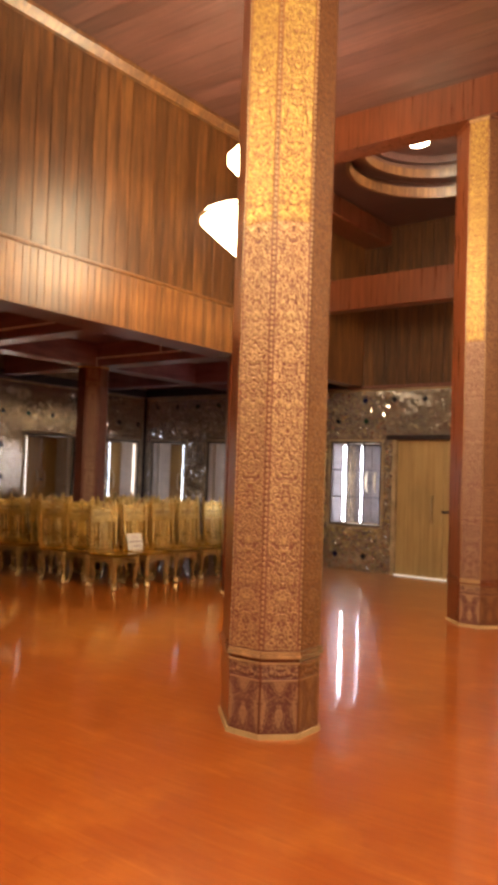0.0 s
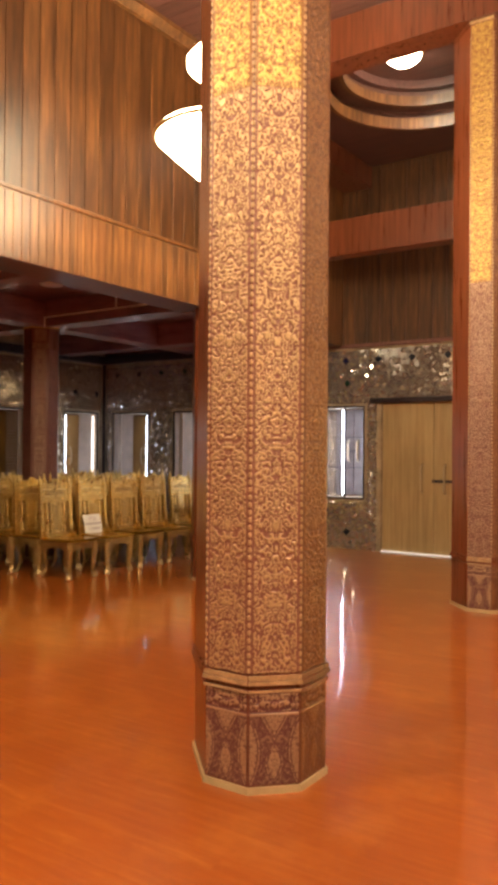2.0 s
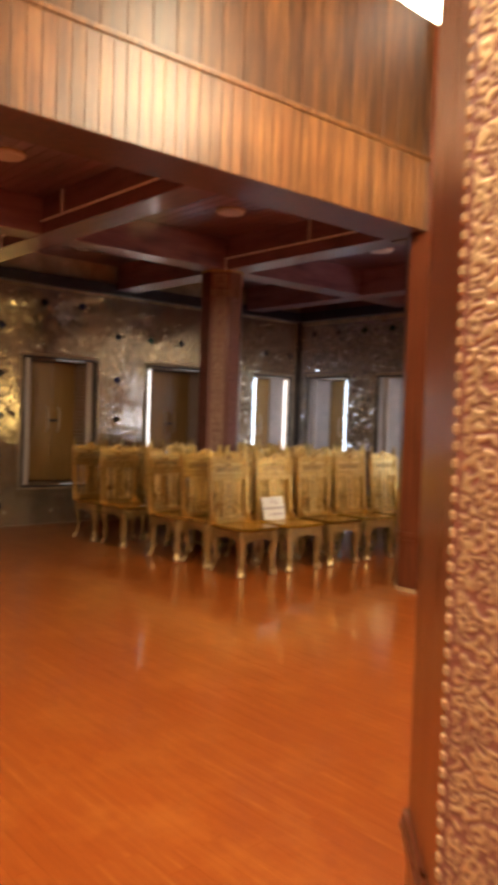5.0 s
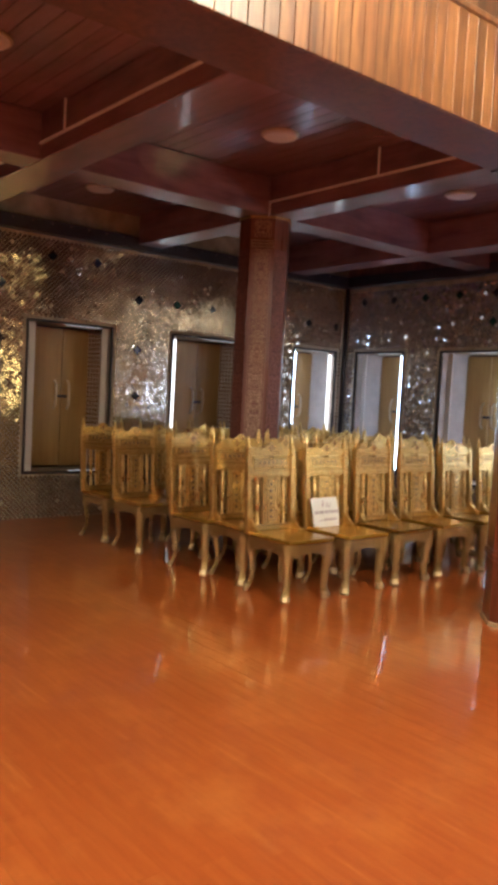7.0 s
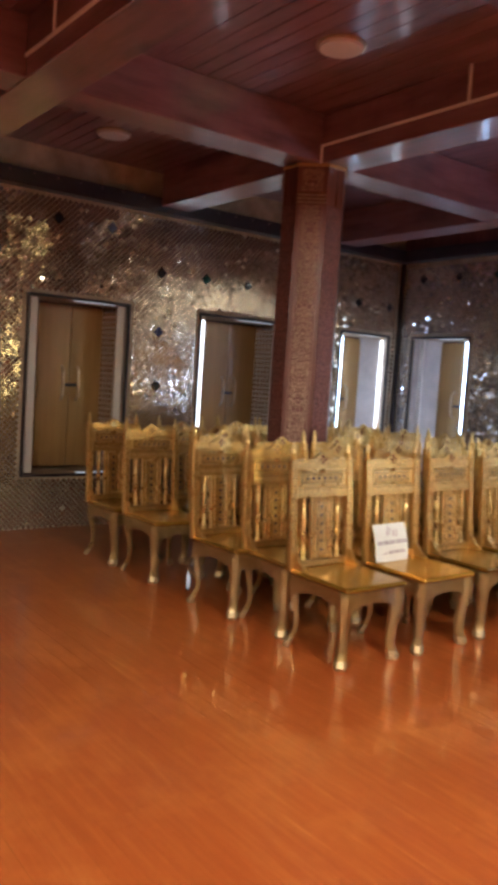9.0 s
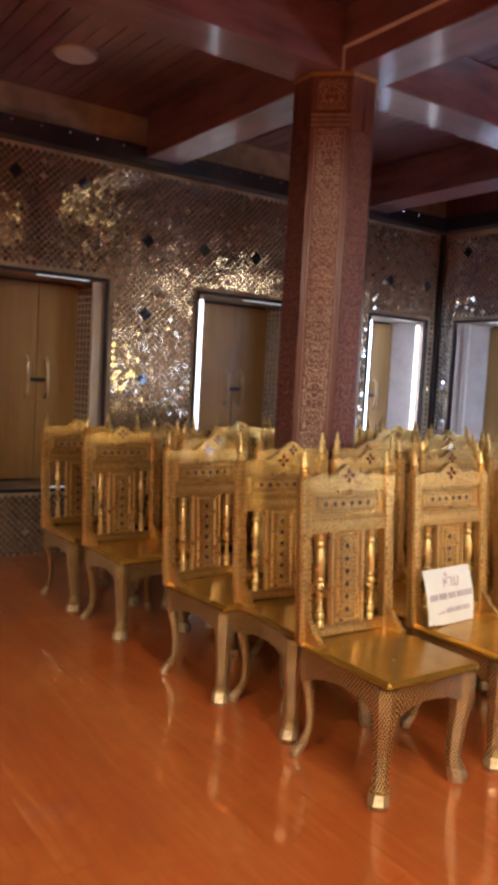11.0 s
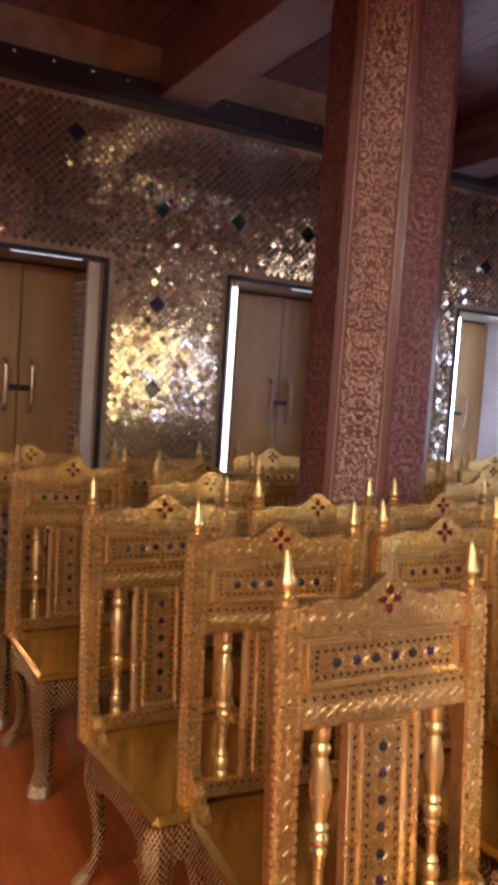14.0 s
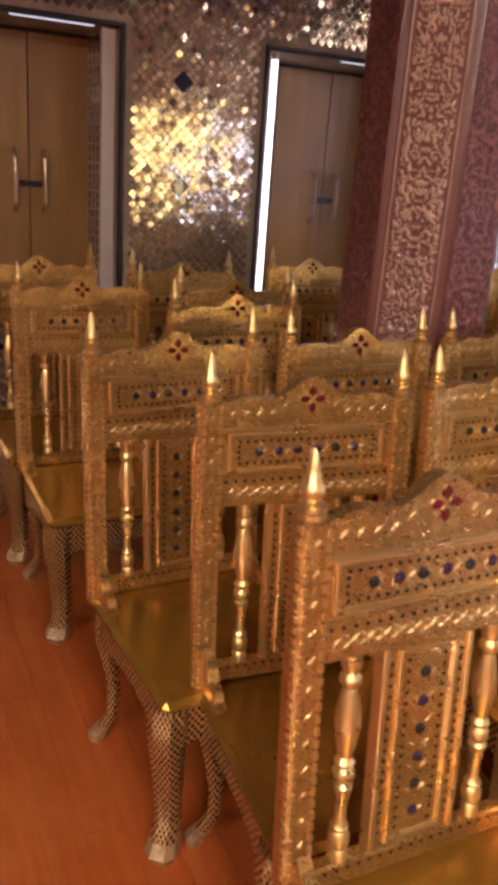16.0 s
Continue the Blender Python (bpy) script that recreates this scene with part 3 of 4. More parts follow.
def window(name, axis, face, a0, a1, z0, z1, left_on, right_on, label, grille=False, mirrors=True):
    """A dark-framed recess with lit tubes or glowing jamb strips at its sides and a pair of shutters at the back."""
    m = to_wall(axis, face)
    w = thing(name, label, "window", m, kind="structure")
    t = 0.024
    fr = part("window_frame", Shape().box(a0 - t, a0, -0.014, 0.03, z0 - t, z1 + t, 0.005).box(a1, a1 + t, -0.014, 0.03, z0 - t, z1 + t, 0.005)
              .box(a0, a1, -0.014, 0.03, z1, z1 + t, 0.005).box(a0, a1, -0.014, 0.03, z0 - t, z0, 0.005), M_FRAME, w, "dark frame")
    wide = a1 - a0
    b0, b1 = a0 + (0.24 * wide / 0.92 if mirrors else 0.10), a1 - 0.055
    d = DEEP - 0.02
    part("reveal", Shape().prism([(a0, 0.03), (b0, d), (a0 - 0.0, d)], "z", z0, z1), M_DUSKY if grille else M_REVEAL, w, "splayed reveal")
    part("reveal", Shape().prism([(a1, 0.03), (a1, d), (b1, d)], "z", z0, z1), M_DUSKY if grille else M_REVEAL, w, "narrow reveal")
    # mirror pieces on the reveals
    for (p, q) in (((a0 + 0.105, 0.19), (b0 - 0.01, d - 0.03)), ((a1 - 0.004, 0.10), (b1 + 0.004, d - 0.03))) if mirrors else ():
        s = Shape()
        dx, dy = q[0] - p[0], q[1] - p[1]
        ln = math.hypot(dx, dy)
        nx, ny = (dy / ln, -dx / ln) if p[0] < 0.5 * (a0 + a1) else (-dy / ln, dx / ln)
        rng = random.Random(int(abs(a0) * 100))
        rows, cols = int((z1 - z0) / 0.047), max(2, int(ln / 0.047))
        for i in range(rows):
            for j in range(cols):
                e0, e1 = j / cols + 0.006 / ln, (j + 1) / cols - 0.006 / ln
                h0 = z0 + i * 0.047 + 0.006
                o = [0.004 + rng.uniform(0, 0.004) for _ in range(4)]
                s.add([(p[0] + dx * e + nx * k, p[1] + dy * e + ny * k, z) for (e, z), k in zip(((e0, h0), (e1, h0), (e1, h0 + 0.037), (e0, h0 + 0.037)), o)], [(0, 1, 2, 3)])
        part("mirror_pieces", s, M_TILE, w, "small mirror pieces")
    mid = 0.5 * (b0 + b1)
    for k, (p, q) in enumerate(((b0, mid - 0.002), (mid + 0.002, b1))):
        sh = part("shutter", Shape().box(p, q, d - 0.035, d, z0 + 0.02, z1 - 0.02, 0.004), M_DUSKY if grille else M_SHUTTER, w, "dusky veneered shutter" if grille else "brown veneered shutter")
        hx = mid + (-0.075 if k == 0 else 0.075)
        zc = z0 + 0.52 * (z1 - z0)
        part("handle", Shape().tube([(hx, d - 0.035, zc - 0.15), (hx, d - 0.075, zc - 0.11), (hx, d - 0.085, zc), (hx, d - 0.075, zc + 0.11), (hx, d - 0.035, zc + 0.15)], 0.013, 8), M_CHROME, sh, "curved metal handle", True)
    part("latch", Shape().box(mid - 0.07, mid + 0.07, d - 0.055, d - 0.036, z0 + 0.5 * (z1 - z0), z0 + 0.5 * (z1 - z0) + 0.03, 0.004), M_FRAME, w)
    for x, ty, on in (((a0 + 0.17, 0.10, left_on), (a0 + 0.49, 0.10, right_on)) if grille else ((a0 + 0.075, 0.085, left_on), (a1 - 0.045, 0.055, right_on))):
        lab = "lit bluish tube lamp" if on == "cold" else "warm glowing strip in place of light on the jamb"
        if not on:
            part("jamb", Shape().box(x - 0.035, x + 0.035, ty - 0.01, ty + 0.01, z0 + 0.002, z1 - 0.002, 0.004), M_TUBE_OFF, w, "pale painted jamb strip")
            continue
        tb = part("tube_lamp", Shape().lathe([(0.008, z0 + 0.03), (0.017, z0 + 0.035), (0.017, z1 - 0.035), (0.008, z1 - 0.03)], x, ty, 10), M_TUBE_BRIGHT if grille else M_TUBE_ON if on == "cold" else M_JAMB_GLOW, w, lab, True)
        part("cap", Shape().lathe([(0.019, z0 + 0.001), (0.019, z0 + 0.034)], x, ty, 10).lathe([(0.019, z1 - 0.034), (0.019, z1 - 0.001)], x, ty, 10), M_CHROME, tb)
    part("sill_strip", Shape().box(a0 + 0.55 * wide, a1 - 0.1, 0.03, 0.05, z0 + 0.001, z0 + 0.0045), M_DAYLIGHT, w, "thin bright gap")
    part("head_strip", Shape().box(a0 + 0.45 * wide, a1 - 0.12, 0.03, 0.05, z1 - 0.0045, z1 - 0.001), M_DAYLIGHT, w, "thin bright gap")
    if grille:
        n = 3
        for k in range(1, n):
            x = a0 + k * wide / n
            part("bar", Shape().box(x - 0.012, x + 0.012, -0.02, 0.0, z0, z1), M_FRAME, w)
        for k in range(1, 3):
            z = z0 + k * (z1 - z0) / 3
            part("bar", Shape().box(a0, a1, -0.02, 0.0, z - 0.009, z + 0.009), M_FRAME, w)
    return w


LIT = [(False, "warm"), (False, False), ("warm", False), ("cold", "warm")]
for k, ((a, b), (l, r)) in enumerate(zip(WEST_WINDOWS, LIT)):
    window(f"window_{k + 1}", "x", WEST, a, b, W_SILL, W_HEAD, l, r, "shuttered window in a dark frame with side tube lamps", mirrors=k != 3)
for k, (a, b) in enumerate(NORTH_WINDOWS):
    window(f"window_{k + 5}", "y", NORTH, a, b, W_SILL, W_HEAD, False, "warm" if k == 2 else "cold", "shuttered window in a dark frame with side tube lamps", mirrors=False)
for k, (a, b) in enumerate(HALL_WINDOWS):
    window(f"window_{k + 8}", "y", NORTH, a, b, 0.72, 1.98, "cold", "cold", "barred window in a dark frame with bright tube lamps", True)

# unseen windows, added so that the mosaic mirrors a golden patch
for k, (a, b) in enumerate(ADDED_WINDOWS):
    w = thing(f"window_{k + 10}", "unseen barred window added for its golden reflection", "window", pose(0, NORTH, 0), kind="structure")
    part("window_frame", Shape().box(a - 0.024, a, -0.014, 0.03, 0.70, 2.0).box(b, b + 0.024, -0.014, 0.03, 0.70, 2.0).box(a, b, -0.014, 0.03, 1.98, 2.0).box(a, b, -0.014, 0.03, 0.70, 0.72), M_FRAME, w, "dark frame")
    part("glow_panel", Shape().box(a + 0.002, b - 0.002, 0.10, 0.12, 0.722, 1.978), M_ADDED_GLOW, w, "glowing golden panel added for its reflection")
    for x in (a + (b - a) / 3, b - (b - a) / 3):
        part("bar", Shape().box(x - 0.012, x + 0.012, 0.0, 0.02, 0.72, 1.98), M_FRAME, w)

door = thing("door_1", "closed pair of pale veneered doors with long handles", "door", pose(0, NORTH, 0), kind="structure")
dm = 0.5 * (DOOR[0] + DOOR[1])
for k, (p, q) in enumerate(((DOOR[0] + 0.004, dm - 0.003), (dm + 0.003, DOOR[1] - 0.004))):
    leaf = part("leaf", Shape().box(p, q, 0.05, 0.095, 0.012, 2.025, 0.004), M_DOOR, door, "pale veneered door leaf")
    hx = dm + (-0.16 if k == 0 else 0.16)
    part("handle", Shape().tube([(hx, 0.05, 0.82), (hx, 0.0, 0.85), (hx, 0.0, 1.17), (hx, 0.05, 1.2)], 0.016, 8), M_CHROME, leaf, "long metal handle", True)
part("lock_bar", Shape().box(dm - 0.02, dm + 0.30, 0.03, 0.048, 0.96, 1.0, 0.004), M_FRAME, door)
part("header", Shape().box(DOOR[0] - 0.16, DOOR[1] + 0.16, -0.035, 0.06, 2.031, 2.10, 0.008), M_FRAME, door, "dark wooden header")
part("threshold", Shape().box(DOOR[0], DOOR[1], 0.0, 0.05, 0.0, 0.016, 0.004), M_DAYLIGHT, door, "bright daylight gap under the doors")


# ---------------------------------------------------------------- mirror mosaic
def lattice(holes, a0, a1, z0, z1, pitch, seed):
    """Centres of a diagonal lattice on a wall, clear of its openings."""
    h = pitch / math.sqrt(2)
    out = []
    rows = int((z1 - z0) / h)
    for i in range(rows):
        z = z0 + (i + 0.5) * h
        n = int((a1 - a0) / (2 * h))
        for j in range(n):
            a = a0 + (2 * j + 1 + (i % 2)) * h
            if a + h > a1 or any(p - h - 0.03 < a < q + h + 0.03 and r - h - 0.03 < z < t + h + 0.03 for p, q, r, t in holes):
                continue
            out.append((a, z))
    return out


def tile_shape(rng, half, tilt, thick=0.005):
    """One little diamond of mirror, proud of its wall and a little askew."""
    u, w = rng.gauss(0, tilt), rng.gauss(0, tilt)
    top = [(x, -thick - u * x - w * z, z) for x, z in ((-half, 0), (0, -half), (half, 0), (0, half))]
    low = [(x, 0.0, z) for x, z in ((-half, 0), (0, -half), (half, 0), (0, half))]
    return top + low, [(0, 1, 2, 3), (0, 4, 5, 1), (1, 5, 6, 2), (2, 6, 7, 3), (3, 7, 4, 0)]


def mosaic(wall, axis, face, a0, a1, z0, z1, holes, seed, near, mat_tile, lively):
    rng = random.Random(seed)
    m = to_wall(axis, face)
    pitch = 0.035
    half = pitch / math.sqrt(2) - 0.0034
    shared = []
    for k in range(14):
        vs, fs = tile_shape(rng, half, 0.02)
        shared.append(Shape().add(vs, fs).mesh("mirror_tile", M_TILE))
    rest, made = Shape(), 0
    for a, z in lattice(holes, a0, a1, z0, z1, pitch, seed):
        # coloured diamonds stand on a wide staggered grid
        col = (a - 7.07) / 0.505 if axis == "x" else (a + 10.30) / 0.49
        if abs(col - round(col)) < 0.0265 and any(abs(z - q) < 0.0125 for q in (0.25, 0.75, 1.28, 1.77, 2.31, 2.65)):
            big = 0.052
            mat = (M_TILE_DARK, M_TILE_DARK, M_TILE_DARK, M_TILE_GREEN, M_TILE_BLUE)[rng.randrange(5)]
            vs, fs = tile_shape(rng, big, 0.02, 0.013)
            part("glass_diamond", Shape().add(vs, fs).mesh("glass_diamond", mat), mat, wall, "dark glass diamond", at=m @ pose(a, 0, z))
            continue
        if rng.random() < 0.012:
            continue
        if near[0] < a < near[1] and near[2] < z < near[3] and made < 300:
            part("mirror_tile", shared[rng.randrange(14)], M_TILE, wall, at=m @ pose(a, -0.001, z))
            made += 1
            continue
        # neighbouring pieces lean together, so that they shine in patches
        sx = 0.035 * noise.noise((a * 1.7, z * 1.7, seed))
        sz = 0.035 * noise.noise((a * 1.7, z * 1.7, seed + 9.3))
        near_lamps = a > 9.4 if axis == "x" else a < -8.0 or -6.6 < a < -5.3 or -3.9 < a < -3.5
        if near_lamps:
            vs, fs = tile_shape(rng, half, (0.14 if axis == "x" or a < -8.0 else 0.24) if rng.random() < 0.55 else 0.03)
        else:
            vs, fs = tile_shape(rng, half, 0.055 if rng.random() < lively else 0.014)
        vs = [(x, y - (sx * x + sz * zz if y < -0.0001 else 0), zz) for x, y, zz in vs]
        rest.add([(x + a, y - 0.001, zz + z) for x, y, zz in vs], fs)
    ob = part("mirror_tiles", rest, mat_tile, wall, "silvery mirror tiles in a diagonal lattice", at=m)
    ob["kind"] = "stuff"


# ---------------------------------------------------------------- columns
def smooth01(x):
    x = max(0.0, min(1.0, x))
    return x * x * (3 - 2 * x)


def carving(u, v, seed):
    """Height 0 to 1 of leafy scrollwork at u (0 to 1 across a face 0.23 wide) and v metres up."""
    x = abs(u - 0.5) * 0.23
    x = abs(x + 0.007 * noise.noise((u * 7.0, v * 22.0, seed + 5.0)))
    period = 0.10
    col = 0 if x < 0.056 else 1
    v2 = v + 0.05 * col
    k = math.floor(v2 / period)
    dx, dz = x - (0.029 if col == 0 else 0.083), v2 - (k + 0.5) * period
    r, a = math.hypot(dx, dz), math.atan2(dz, dx if col == 0 else -dx)
    wx = 0.008 * noise.noise((x * 45, v * 45, seed))
    wz = 0.008 * noise.noise((x * 45, v * 45, seed + 4))
    n = noise.noise(((x + wx) * 62, (v + wz) * 48, seed + 1.7))
    leaf = math.sin(n * 9.0 + 3.0 * math.sin(v * 2 * math.pi / period + x * 30))
    spiral = math.cos(a + r * 360.0 + 3.0 * n)
    t = 0.85 * smooth01((0.023 - r) / 0.012)
    h = leaf * (1 - t) + spiral * t
    return smooth01(h * 1.6 + 0.62)


def petals(u, y):
    """Lotus foot: a pointed leaf on each arris, a hanging triangle and a bud between, y from 0 to 1 up."""
    arris, middle = min(u, 1 - u), abs(u - 0.5)
    leaf = 0.24 * max(0.0, math.sin(math.pi * min(1.0, y * 0.92 + 0.06))) ** 0.8 - arris
    hang = 0.30 * (y - 0.60) / 0.40 - middle
    bud = (0.20 * math.sin(math.pi * y / 0.62) - middle) if 0 < y < 0.62 else -1.0
    best = max(leaf, hang * 0.9, bud)
    if best < 0:
        return -1.0
    return smooth01(best * 24) * (1.0 - 0.8 * smooth01(1.4 * math.cos((best - 0.065) * 62.0) - 0.5) * (best < 0.15))


def relief_panel(name, width, z0, z1, step, fn, depth, mat):
    """A carved face: width along x, proud towards -y, from z0 to z1."""
    nx, nz = max(6, int(width / step)), int((z1 - z0) / step)
    vs, hs, fs = [], [], []
    for j in range(nz + 1):
        z = z0 + (z1 - z0) * j / nz
        for i in range(nx + 1):
            u = i / nx
            h = fn(u, z)
            if i in (0, nx) or j in (0, nz):
                h = 0.0
            vs.append(((u - 0.5) * width, -h * depth, z))
            hs.append(h)
    for j in range(nz):
        for i in range(nx):
            a = j * (nx + 1) + i
            fs.append((a, a + 1, a + nx + 2, a + nx + 1))
    me = bpy.data.meshes.new(name)
    me.from_pydata(vs, [], fs)
    me.materials.append(mat)
    me.attributes.new("relief", "FLOAT", "POINT").data.foreach_set("value", hs)
    for p in me.polygons:
        p.use_smooth = True
    return me


def face_pattern(u, z, seed=3.0):
    """A carved strip between two sunk margins."""
    e = min(u, 1 - u) * 0.23
    if e < 0.0135:
        return 0.04
    return carving(0.5 + (u - 0.5) * 0.95, z, seed)


def foot_pattern(u, z):
    if z < 0.308:
        p = petals(u, (z - 0.035) / 0.273)
        k = carving(u, z * 1.2, 6.0)
        return p * (0.5 + 0.5 * k) if p >= 0 else 0.55 * k
    if z < 0.320:
        return 0.9
    return 0.05 if z > 0.394 or z < 0.326 else carving(u, z, 9.0)


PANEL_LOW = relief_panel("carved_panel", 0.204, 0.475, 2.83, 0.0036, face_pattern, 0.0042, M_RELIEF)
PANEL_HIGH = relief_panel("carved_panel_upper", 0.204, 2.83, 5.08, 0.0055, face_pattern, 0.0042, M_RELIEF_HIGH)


def recoloured(me, mat):
    other = me.copy()
    other.materials.clear()
    other.materials.append(mat)
    return other


PANEL_LOW_DIM = recoloured(PANEL_LOW, M_RELIEF_DIM)
PANEL_SHORT = relief_panel("carved_panel_short", 0.192, 0.505, 2.60, 0.0042, lambda u, z: 0.9 if 0.018 < min(u, 1 - u) * 0.192 < 0.024 else 0.05 if min(u, 1 - u) * 0.192 < 0.030 else carving(u, z, 7.0), 0.006, M_RELIEF_DIM)
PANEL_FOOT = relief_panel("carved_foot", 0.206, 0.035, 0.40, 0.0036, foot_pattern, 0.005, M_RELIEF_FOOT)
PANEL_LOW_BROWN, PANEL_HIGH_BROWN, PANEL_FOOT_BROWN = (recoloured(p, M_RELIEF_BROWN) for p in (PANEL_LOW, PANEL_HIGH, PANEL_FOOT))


def octagon_wide(axial, diagonal, grow=0.0):
    """An eight-sided outline whose slanted faces are wider than the others."""
    w = axial / 2 + diagonal / math.sqrt(2) + grow
    s = axial / 2 + grow * 0.414
    return [(-s, -w), (s, -w), (w, -s), (w, s), (s, w), (-s, w), (-w, s), (-w, -s)]


def octagon(side, grow=0.0, deep=0.0):
    """An eight-sided outline; deep: how much longer its two plain sides are than the carved faces."""
    w = side * (1 + math.sqrt(2)) / 2 + grow
    s = w * math.tan(math.pi / 8)
    e = deep / math.sqrt(2)
    return [(-s, -w), (s, -w), (w, -s), (w, s), (s - e, w + e), (-s - e, w + e), (-w - e, s + e), (-w - e, -s + e)]


def column(x, y, side, top, faces, label, dull=(), brown=(), deep=0.0):
    c = thing("column", label, "column", pose(x, y, 0), "carved columns of the hall")
    part("shaft", Shape().prism(octagon(side, 0.0, deep), "z", 0.0, top), M_REDWOOD, c, "plain red-brown wood")
    part("base_strip", Shape().prism(octagon(side, 0.010, deep), "z", 0.0, 0.028), M_CREAM, c, "cream base strip")
    w = side * (1 + math.sqrt(2)) / 2
    rings = [(0.400, 0.010, 0.013), (0.432, 0.017, 0.018), (0.450, 0.011, 0.022), (top - 0.03, 0.015, 0.03)]
    for z, g, h in rings:
        part("ring", Shape().prism(octagon(side, g, deep), "z", z, z + h), M_REDWOOD, c, "red-brown ring moulding")
        for k in faces:
            if k not in brown:
                half = side / 2 + g * 0.414 - 0.002
                part("gilt_strip", Shape().box(-half, half, -w - g - 0.003, -w - g + 0.001, z + 0.001, z + h - 0.001, 0.001), M_BEAD, c, "pale gilded strip", at=pose(0, 0, 0, 0, 0, 45 * k))
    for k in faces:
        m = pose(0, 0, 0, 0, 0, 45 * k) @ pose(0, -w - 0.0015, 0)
        low, high, foot = (PANEL_LOW_DIM, PANEL_HIGH, PANEL_FOOT) if k in dull else (PANEL_LOW, PANEL_HIGH, PANEL_FOOT)
        # faces turned from the lamps take the carving with shade in its colour
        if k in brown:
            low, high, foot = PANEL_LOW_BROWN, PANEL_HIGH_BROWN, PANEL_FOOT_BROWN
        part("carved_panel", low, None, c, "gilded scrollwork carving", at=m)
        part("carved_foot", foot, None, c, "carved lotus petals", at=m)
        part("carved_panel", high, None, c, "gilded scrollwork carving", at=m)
    # beads along the arrises of the carved faces
    bead = Shape()
    for k in sorted(set(faces) - set(brown) | {f + 1 for f in faces if f not in brown}):
        px, py = octagon(side, -0.003)[(k) % 8]
        for i in range(int((top - 0.6) / 0.030)):
            z, r = 0.490 + i * 0.030, 0.0088
            ring = [(px + r * math.cos(a * math.pi / 3), py + r * math.sin(a * math.pi / 3)) for a in range(6)]
            vs = [(a, b, z - 0.006) for a, b in ring] + [(a, b, z + 0.006) for a, b in ring] + [(px, py, z - 0.0135), (px, py, z + 0.0135)]
            fs = [(a, (a + 1) % 6, 6 + (a + 1) % 6, 6 + a) for a in range(6)]
            fs += [((a + 1) % 6, a, 12) for a in range(6)] + [(6 + a, 6 + (a + 1) % 6, 13) for a in range(6)]
            bead.add(vs, fs)
    ob = part("beads", bead, M_BEAD, c, "gilded beading", True)
    ob["kind"] = "stuff"
    return c


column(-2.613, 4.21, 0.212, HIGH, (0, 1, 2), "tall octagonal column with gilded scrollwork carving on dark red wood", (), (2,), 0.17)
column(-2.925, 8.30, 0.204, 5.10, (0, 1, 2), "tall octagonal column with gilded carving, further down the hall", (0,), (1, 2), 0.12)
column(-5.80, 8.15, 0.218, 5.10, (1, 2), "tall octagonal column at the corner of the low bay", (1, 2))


def short_column(x, y, top):
    c = thing("column", "shorter dark red octagonal column among the chairs, with a gilded carved panel", "column", pose(x, y, 0), "carved columns of the hall")
    part("shaft", Shape().prism(octagon_wide(0.15, 0.205), "z", 0.0, top), M_REDWOOD, c, "dark red wood")
    part("base_strip", Shape().prism(octagon_wide(0.15, 0.205, 0.014), "z", 0.0, 0.03), M_CREAM, c, "cream base strip")
    part("capital_strip", Shape().prism(octagon_wide(0.15, 0.205, 0.008), "z", top - 0.02, top), M_GOLDLINE, c, "pale capital strip")
    reach = 0.205 / 2 + 0.15 / math.sqrt(2) + 0.0015
    m = pose(0, 0, 0, 0, 0, 45) @ pose(0, -reach, 0)
    part("carved_panel", PANEL_SHORT, M_RELIEF_DIM, c, "gilded scrollwork carving, darkened in colour for dimmer light", at=m)
    part("carved_cap", PANEL_CAP, M_RELIEF_DIM, c, "carved rosette", at=m)
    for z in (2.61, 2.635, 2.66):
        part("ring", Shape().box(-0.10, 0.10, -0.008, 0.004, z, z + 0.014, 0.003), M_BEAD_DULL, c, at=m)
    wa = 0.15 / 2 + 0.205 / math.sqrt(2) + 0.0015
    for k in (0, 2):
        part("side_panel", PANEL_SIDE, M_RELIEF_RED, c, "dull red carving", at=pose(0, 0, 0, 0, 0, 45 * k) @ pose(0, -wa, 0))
    return c


PANEL_CAP = relief_panel("carved_cap", 0.20, 2.69, 2.85, 0.005, lambda u, z: carving(u, z + 0.03, 2.0) if abs(u - 0.5) < 0.36 else 0.2, 0.006, M_RELIEF_DIM)
PANEL_SIDE = relief_panel("carved_side", 0.15, 0.505, 2.6, 0.006, lambda u, z: carving(u, z, 5.0), 0.005, M_RELIEF_RED)
short_column(-8.537, 8.088, 2.876)


